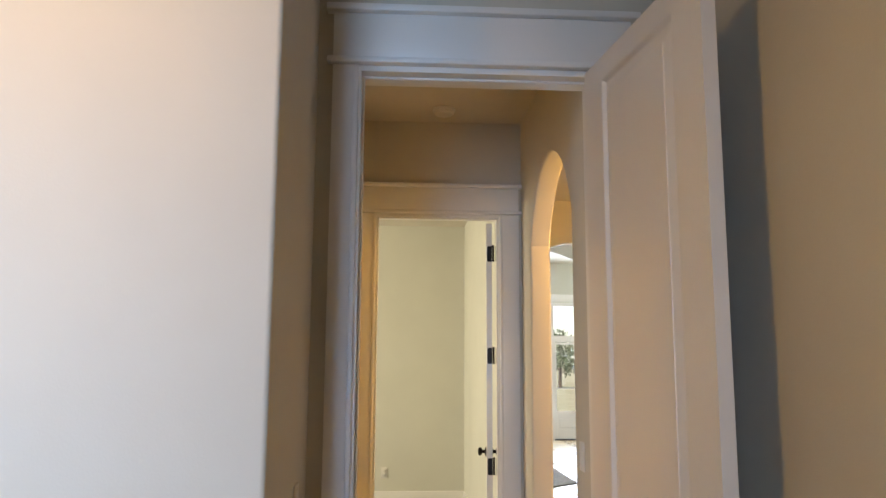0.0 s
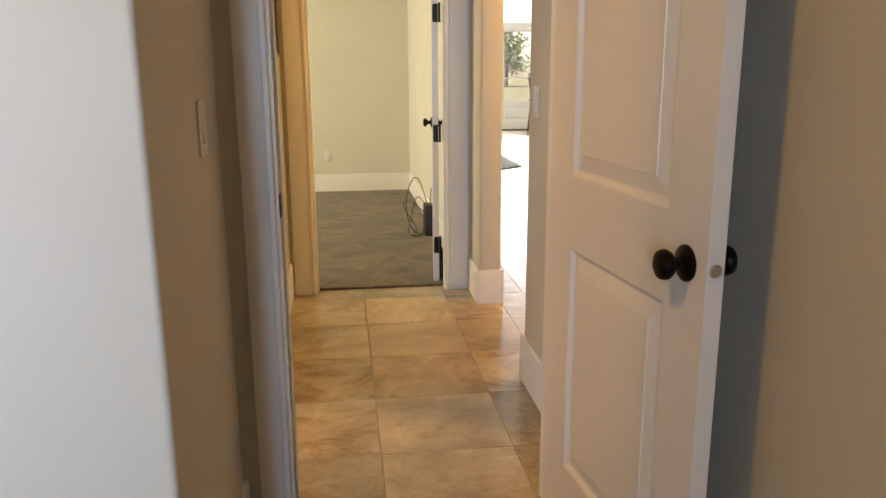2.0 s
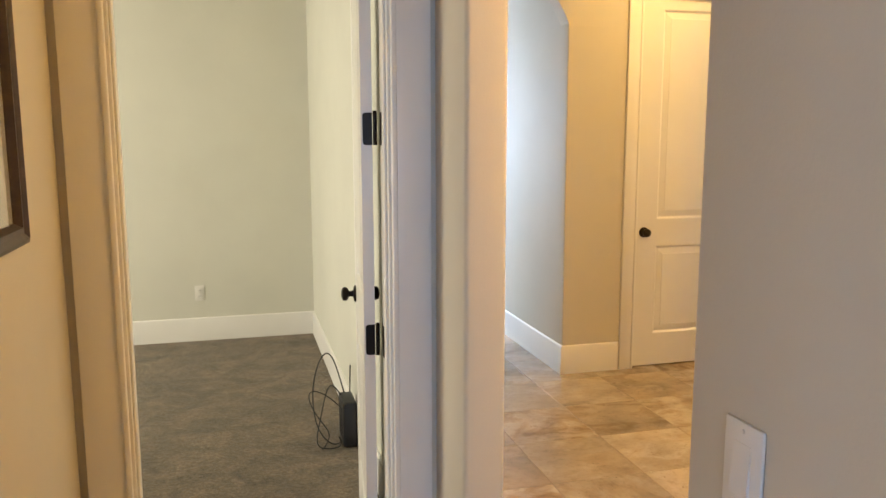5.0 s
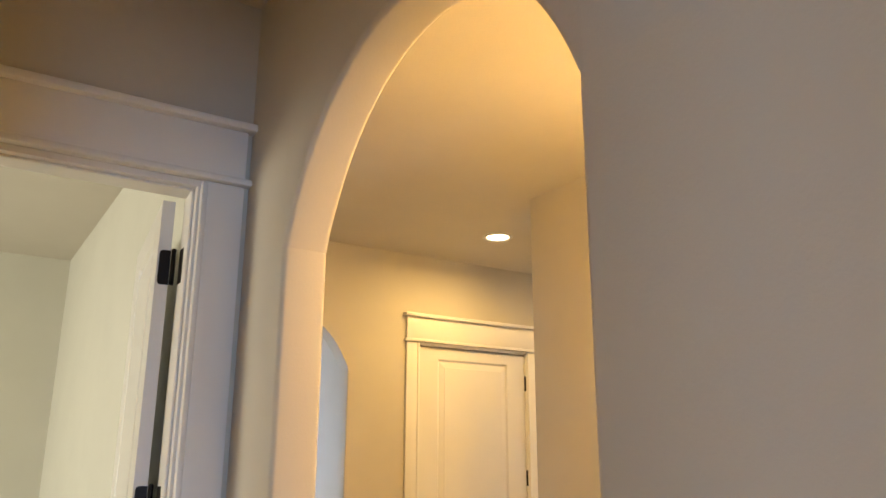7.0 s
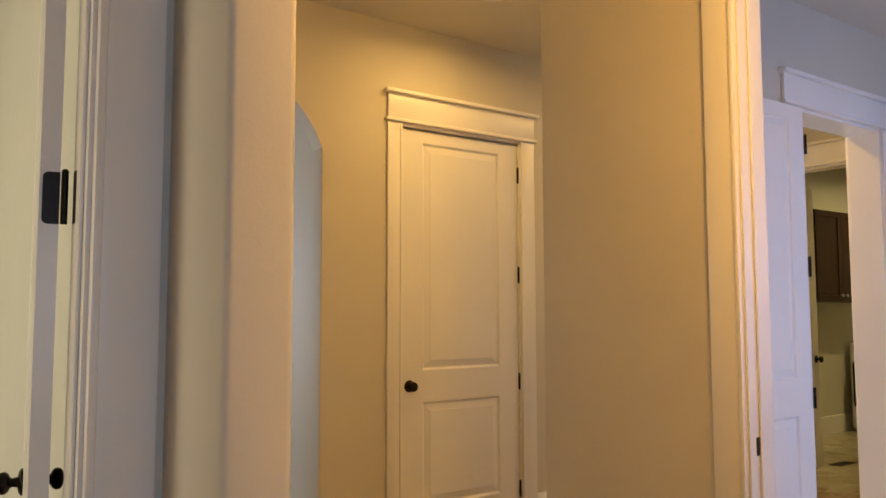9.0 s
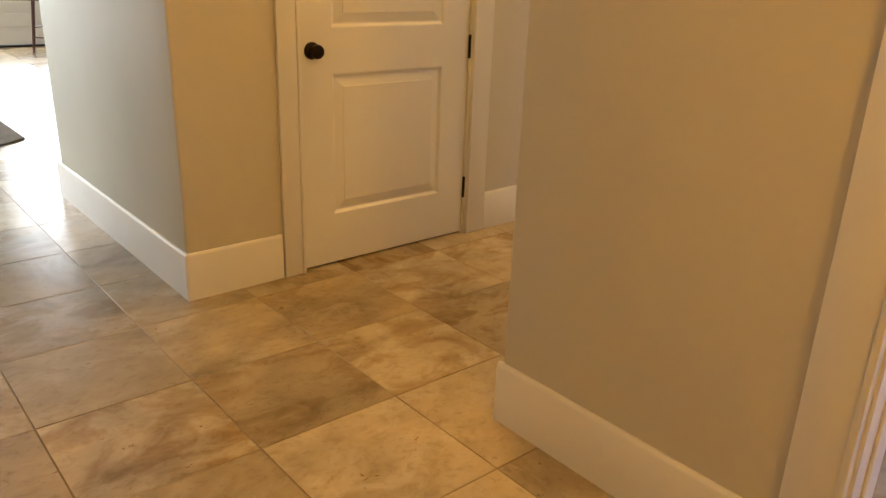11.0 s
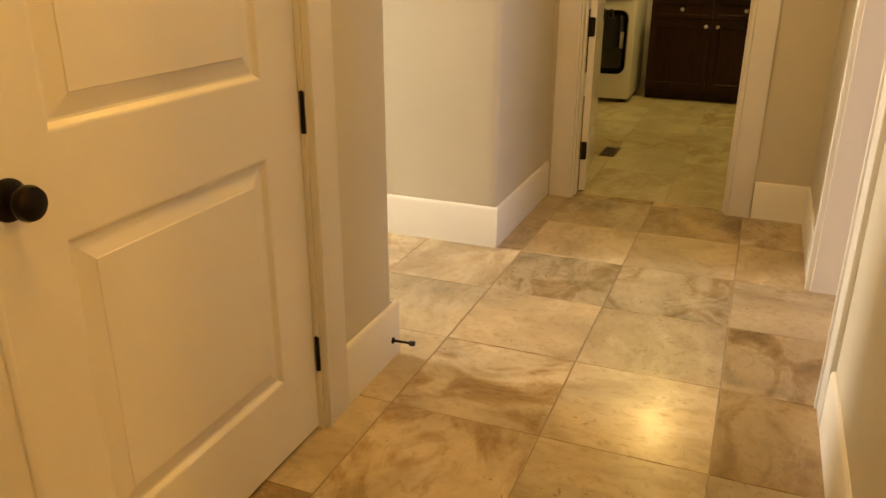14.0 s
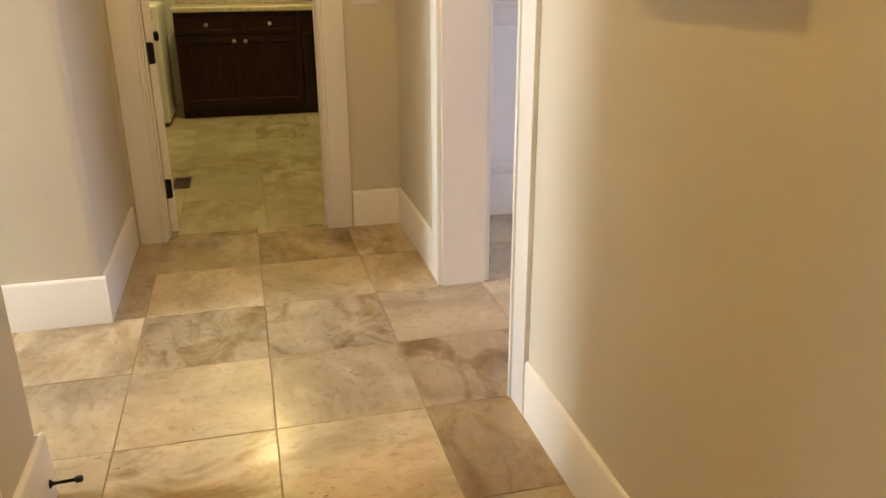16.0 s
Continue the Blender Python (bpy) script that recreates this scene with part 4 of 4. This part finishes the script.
part("housing", bm, BLACK, root)
for k in range(5):
    bm = NB()
    box(bm, -0.0365, -0.06 + 0.026 * k, 0.04, -0.0345, -0.048 + 0.026 * k, 0.19, 0.0008, 1)
    part("vent_slot", bm, CABLE, root)
tube("cable", [(0, 0.06, 0.20), (-0.02, 0.15, 0.30), (-0.05, 0.2, 0.42), (-0.11, 0.16, 0.43), (-0.17, 0.10, 0.28), (-0.17, 0.02, 0.12), (-0.12, -0.04, 0.01), (-0.04, -0.10, 0.012), (0.0, 0.12, 0.02)], 0.0035, CABLE, root)
tube("cable", [(0, 0.05, 0.18), (-0.06, 0.05, 0.30), (-0.10, 0.02, 0.30), (-0.13, 0.0, 0.16), (-0.18, -0.06, 0.01), (-0.12, -0.1, 0.008), (-0.03, -0.12, 0.02), (-0.06, -0.1, 0.07)], 0.003, CABLE, root)
tube("cable", [(0, 0.07, 0.12), (-0.06, 0.1, 0.2), (-0.18, 0.08, 0.28), (-0.20, 0.04, 0.22), (-0.13, 0.0, 0.10), (-0.07, 0.02, 0.03), (-0.14, -0.1, 0.01)], 0.003, CABLE, root)
tube("cable", [(0.02, 0.07, 0.2), (0.03, 0.10, 0.33), (0.045, 0.22, 0.33), (0.06, 0.30, 0.31)], 0.0035, CABLE, root)

# ---- bathroom ----
root = thing("vanity", "dark wood bathroom vanity with a pale stone top", "vanity", pose(-0.33, 3.95, 0))
bm = NB()
box(bm, -0.43, -0.25, 0.09, 0.43, 0.50, 0.82)
box(bm, -0.43, -0.19, 0.0, 0.43, 0.50, 0.09)
part("body", bm, ESPRESSO, root)
for k in range(2):
    x0, x1 = -0.42 + 0.42 * k, 0.0 + 0.42 * k
    bm = NB()
    box(bm, x0 + 0.004, -0.27, 0.60, x1 - 0.004, -0.25, 0.80, 0.004)
    part("drawer_front", bm, ESPRESSO, root)
    bm = NB()
    box(bm, x0 + 0.004, -0.27, 0.11, x1 - 0.004, -0.25, 0.59, 0.004)
    part("cabinet_door", bm, ESPRESSO, root)
bm = NB()
box(bm, -0.44, -0.29, 0.82, 0.44, 0.50, 0.86, 0.006)
part("worktop", bm, COUNTER, root)

# ---- laundry ----


def shaker(bm, x0, y0, x1, z0, z1, t=0.02):
    """Framed cabinet front facing -y with a sunk field."""
    s = 0.06 if z1 - z0 > 0.3 else 0.035
    rings = []
    for i, d in ((0, 0), (0, -t), (s, -t), (s + 0.006, -t + 0.009), (s + 0.012, -t + 0.009)):
        rings.append([bm.verts.new((x, y0 + d, z)) for x, z in ((x0 + i, z0 + i), (x1 - i, z0 + i), (x1 - i, z1 - i), (x0 + i, z1 - i))])
    for a, c in zip(rings, rings[1:]):
        for k in range(4):
            bm.faces.new((a[k], a[(k + 1) % 4], c[(k + 1) % 4], c[k]))
    bm.faces.new(rings[-1])


def pull(x, y, z, parent):
    bm = NB()
    lathe(bm, [(0.006, 0), (0.006, 0.012), (0.015, 0.018), (0.017, 0.024), (0.012, 0.029), (0.003, 0.030)], pose(x, y, z, 90))
    part("knob", bm, STEEL, parent, "small satin nickel knob")


def base_cabinet(m, w):
    root = thing("base_cabinet", "espresso stained laundry base cabinet with two doors", "cabinet", m, "laundry cabinets")
    bm = NB()
    box(bm, 0, 0, 0.09, w, 0.58, 0.90)
    box(bm, 0, 0.06, 0.0, w, 0.58, 0.09)
    part("body", bm, ESPRESSO, root)
    for k in range(2):
        x0, x1 = k * w / 2 + 0.004, (k + 1) * w / 2 - 0.004
        bm = NB()
        shaker(bm, x0, 0, x1, 0.72, 0.885)
        dr = part("drawer_front", bm, ESPRESSO, root)
        pull((x0 + x1) / 2, -0.02, 0.80, dr)
        bm = NB()
        shaker(bm, x0, 0, x1, 0.10, 0.71)
        dd = part("cabinet_door", bm, ESPRESSO, root)
        pull(x1 - 0.045 if k == 0 else x0 + 0.045, -0.02, 0.66, dd)
    return root


base_cabinet(pose(9.88, 7.11, 0, 0, 0, -90), 1.06)
base_cabinet(pose(9.88, 6.045, 0, 0, 0, -90), 1.04)
bm = NB()
box(bm, 9.845, 5.0, 0.902, 10.478, 7.12, 0.942, 0.006)
tagged(part("worktop", bm, COUNTER), "cream stone laundry worktop on dark cabinets", "worktop")
bm = NB()
box(bm, 10.46, 5.0, 0.944, 10.478, 7.12, 1.04, 0.003)
tagged(part("backsplash", bm, COUNTER), "cream stone backsplash strip behind the worktop", "backsplash")


def machine(x, y, label):
    root = thing("washing_machine", label, "washing machine", pose(x, y, 0, 0, 0, -90))
    bm = NB()
    box(bm, 0, 0, 0.03, 0.68, 0.70, 0.98, 0.02, 3)
    part("body", bm, ENAMEL, root)
    bm = NB()
    box(bm, 0.06, -0.035, 0.26, 0.63, 0.004, 0.80, 0.07, 4)
    dr = part("porthole_door", bm, GLASSY, root, "black glass door")
    bm = NB()
    box(bm, 0.57, -0.055, 0.48, 0.60, -0.03, 0.62, 0.008)
    part("door_handle", bm, STEEL, dr)
    bm = NB()
    box(bm, 0.04, -0.006, 0.87, 0.64, 0.004, 0.955, 0.003)
    part("control_panel", bm, STEEL, root)
    bm = NB()
    lathe(bm, [(0.035, 0), (0.034, 0.02), (0.028, 0.026), (0.005, 0.026)], pose(0.34, -0.006, 0.912, 90))
    part("dial", bm, STEEL, root)
    for dx in (0.06, 0.62):
        for dy in (0.06, 0.64):
            bm = NB()
            cyl(bm, (dx, dy, 0), (dx, dy, 0.035), 0.022, seg=12)
            part("foot", bm, BLACK, root)


machine(9.56, 7.88, "white front-loading washing machine with a black glass door")

root = thing("wall_cabinet", "espresso stained wall cabinet above the machines", "cabinet", pose(8.45, 7.62, 1.42))
bm = NB()
box(bm, 0, 0, 0, 1.98, 0.33, 0.95)
part("body", bm, ESPRESSO, root)
for k in range(4):
    bm = NB()
    shaker(bm, k * 0.495 + 0.003, 0, (k + 1) * 0.495 - 0.003, 0.005, 0.945)
    dd = part("cabinet_door", bm, ESPRESSO, root)
    pull(k * 0.495 + (0.45 if k % 2 == 0 else 0.045), -0.02, 0.07, dd)

root = thing("floor_vent", "brown metal floor register in the laundry tiles", "floor vent", pose(7.69, 7.01, 0.001))
bm = NB()
box(bm, -0.14, -0.055, 0, 0.14, 0.055, 0.003, 0.001, 1)
part("flange", bm, BROWN_METAL, root)
for k in range(9):
    bm = NB()
    box(bm, -0.125 + 0.028 * k, -0.045, 0.003, -0.111 + 0.028 * k, 0.045, 0.005)
    part("louvre", bm, BLACK, root)

# ---- mud room ----
root = tagged(new("wainscot"), "white painted board wainscot with a flat cap rail", "wainscot", "", "structure")
for seg in ((EX0 - 0.002, 3.0, EX0 - 0.002, 5.65, 1), (5.69 + CW, 5.648, EX0, 5.648, -1)):
    x0, y0, x1, y1, sgn = seg
    d = Vector((x1 - x0, y1 - y0, 0))
    L = d.length
    u = d.normalized()
    nrm = Vector((-u.y, u.x, 0)) * sgn
    mt = Matrix(((u.x, nrm.x, 0, x0), (u.y, nrm.y, 0, y0), (0, 0, 1, 0), (0, 0, 0, 1)))

    def piece(nm, a, z0, c, z1, deep, bev=0.003):
        b2 = NB()
        box(b2, a, 0.0005, z0, c, deep, z1, bev)
        b2.transform(mt)
        part(nm, b2, TRIM, root)
    piece("back_board", 0, 0.0, L, 1.10, 0.006, 0)
    piece("base_rail", 0, 0.0, L, 0.22, 0.020)
    piece("top_rail", 0, 1.0, L, 1.09, 0.018)
    piece("cap_rail", 0, 1.09, L, 1.115, 0.040, 0.005)
    piece("lower_rail", 0, 0.24, L, 0.30, 0.018)
    k = 0.0
    while k < L - 0.05:
        piece("stile", k, 0.30, k + 0.09, 1.0, 0.018)
        k += 0.6

# ---- great room ----
bm = NB()
prism(bm, [(2.87, 10.36), (2.81, 13.9), (0.2, 13.9), (0.2, 9.10), (1.30, 9.10)], 0.0005, 0.013)
tagged(part("rug", bm, RUG), "large brown woven rug on great room tiles", "rug")


def bar_stool(m):
    root = thing("bar_stool", "cherry stained bar stool with a slatted curved back", "bar stool", m, "bar stools")
    bm = NB()
    box(bm, -0.22, -0.21, 0.62, 0.22, 0.21, 0.66, 0.018, 3)
    part("seat", bm, CHERRY, root)
    for sx in (-1, 1):
        for sy in (-1, 1):
            bm = NB()
            cyl(bm, (sx * 0.22, sy * 0.21, 0), (sx * 0.17, sy * 0.16, 0.63), 0.017, 0.024, 10)
            part("leg", bm, CHERRY, root)
    for z, s in ((0.18, 1), (0.30, -1)):
        for k in (-1, 1):
            bm = NB()
            if s > 0:
                cyl(bm, (-0.2, k * 0.19, z), (0.2, k * 0.19, z), 0.012, seg=8)
            else:
                cyl(bm, (k * 0.2, -0.19, z), (k * 0.2, 0.19, z), 0.012, seg=8)
            part("stretcher", bm, CHERRY, root)
    for k in range(7):
        x = -0.18 + 0.06 * k
        bm = NB()
        cyl(bm, (x * 0.9, 0.18, 0.65), (x * 1.1, 0.25 - x * x * 0.6, 1.08), 0.009 if 0 < k < 6 else 0.017, seg=8)
        part("back_slat", bm, CHERRY, root)
    bm = NB()
    for k in range(6):
        x0, x1 = -0.22 + 0.0733 * k, -0.22 + 0.0733 * (k + 1)
        y0, y1 = 0.25 - x0 * x0 * 0.6, 0.25 - x1 * x1 * 0.6
        prism(bm, [(x0, y0 - 0.012), (x1, y1 - 0.012), (x1, y1 + 0.012), (x0, y0 + 0.012)], 1.06, 1.14)
    part("top_rail", bm, CHERRY, root)
    return root


stool = bar_stool(pose(4.45, 15.38, 0, 0, 0, 135))
copy_thing(stool, pose(4.66, 14.72, 0, 0, 0, 88))
root = thing("kitchen_island", "dark stained kitchen island with a pale stone top", "kitchen island", pose(4.9, 13.3, 0))
bm = NB()
box(bm, 0, 0, 0.1, 1.0, 2.6, 0.88)
box(bm, 0.06, 0.06, 0, 0.94, 2.54, 0.1)
part("body", bm, ESPRESSO, root)
bm = NB()
box(bm, -0.28, -0.04, 0.88, 1.04, 2.64, 0.92, 0.006)
part("worktop", bm, COUNTER, root)

# ---- floor tiles ----
T, J = 0.457, 0.0021


def tile_mesh(name, w, d, mat=STONE):
    bm = NB()
    b = 0.0016
    x, y = w / 2, d / 2
    top = [bm.verts.new(p) for p in ((-x + b, -y + b, 0), (x - b, -y + b, 0), (x - b, y - b, 0), (-x + b, y - b, 0))]
    mid = [bm.verts.new(p) for p in ((-x, -y, -b), (x, -y, -b), (x, y, -b), (-x, y, -b))]
    low = [bm.verts.new(p) for p in ((-x, -y, -0.012), (x, -y, -0.012), (x, y, -0.012), (-x, y, -0.012))]
    bm.faces.new(top)
    for a, c in ((mid, top), (low, mid)):
        for k in range(4):
            bm.faces.new((a[k], a[(k + 1) % 4], c[(k + 1) % 4], c[k]))
    return mesh_of(bm, name, mat, 2)


def in_any(x0, y0, x1, y1, rects):
    return any(x1 > a + 0.01 and x0 < c - 0.01 and y1 > b2 + 0.01 and y0 < d - 0.01 for a, b2, c, d in rects)


sizes = {}
near, far = [], []


def lay(x0, y0, x1, y1):
    """One tile between its joint lines; near ones become objects."""
    w, d = x1 - x0 - J, y1 - y0 - J
    if w < 0.02 or d < 0.02:
        return
    cx, cy = (x0 + x1) / 2, (y0 + y1) / 2
    if (cx < XE1 and cy < 5.2) or (cx < 7.9 and 3.4 < cy < 9.2):
        near.append((cx, cy, round(w, 4), round(d, 4)))
    else:
        far.append((cx, cy, w, d))


def grid(ox, oy, area):
    ax, ay, cx, cy = area
    i0, i1 = math.floor((ax - ox) / T), math.ceil((cx - ox) / T)
    j0, j1 = math.floor((ay - oy) / T), math.ceil((cy - oy) / T)
    for i in range(i0, i1):
        for j in range(j0, j1):
            lay(max(ox + i * T, ax), max(oy + j * T, ay), min(ox + (i + 1) * T, cx), min(oy + (j + 1) * T, cy))


grid(4.757, 6.577, (0.12, 2.535, XE1, 4.952))
grid(4.757, 6.577, (XE1, 3.0, 6.66, 9.319))
grid(4.757, 6.577, (-0.5, 9.06, XE1, 9.319))
grid(4.757, 6.577, (6.66, 8.77, 12.0, 9.319))
grid(4.757, 6.577, (-0.5, 9.319, 12.0, NY))
grid(4.757, 6.577, (-2.1, 1.875, 0.12, 4.879))
near.sort(key=lambda r: min((r[0] - 0.8) ** 2 + (r[1] - 4.0) ** 2, (r[0] - 3.0) ** 2 + (r[1] - 5.6) ** 2, (r[0] - 5.0) ** 2 + (r[1] - 6.5) ** 2))
far += near[300:]
lib = {}
for cx, cy, w, d in near[:300]:
    if (w, d) not in lib:
        lib[(w, d)] = tile_mesh("tile", w, d)
    ob = new("tile", lib[(w, d)])
    ob.parent = floor
    ob.location = (cx, cy, random.uniform(-0.0004, 0.0004))
    if abs(w - d) < 1e-4:
        ob.rotation_euler[2] = random.choice((0, 0, 1, 2, 2, 3)) * math.pi / 2
verts, faces = [], []
for cx, cy, w, d in far:
    b = 0.0016
    x, y = w / 2, d / 2
    i = len(verts)
    for p in ((-x + b, -y + b, 0), (x - b, -y + b, 0), (x - b, y - b, 0), (-x + b, y - b, 0), (-x, -y, -b), (x, -y, -b), (x, y, -b), (-x, y, -b), (-x, -y, -0.012), (x, -y, -0.012), (x, y, -0.012), (-x, y, -0.012)):
        verts.append((cx + p[0], cy + p[1], p[2]))
    faces.append((i, i + 1, i + 2, i + 3))
    for o in (0, 4):
        for k in range(4):
            faces.append((i + o + 4 + k, i + o + 4 + (k + 1) % 4, i + o + (k + 1) % 4, i + o + k))
me = bpy.data.meshes.new("tiles")
me.from_pydata(verts, [], faces)
me.materials.append(STONE)
rest = new("tiles", me)
rest.parent = floor
tagged(rest, kind="stuff")
# larger staggered slabs in the laundry
W = 0.61
for row in range(8):
    y0 = 5.0 + 0.457 * row - 0.305
    x = 6.66 - (row % 2) * W * 0.5
    while x < 10.48:
        ax, cx, ay, cy = max(x, 6.66), min(x + W, 10.48), max(y0, 5.0), min(y0 + 0.457, 7.95)
        x += W
        w, d = round(cx - ax - J, 4), round(cy - ay - J, 4)
        if w < 0.02 or d < 0.02:
            continue
        if ("pale", w, d) not in lib:
            lib[("pale", w, d)] = tile_mesh("slab", w, d, PALE_STONE)
        ob = new("slab", lib[("pale", w, d)])
        ob.parent = floor
        ob.location = ((ax + cx) / 2, (ay + cy) / 2, 0)
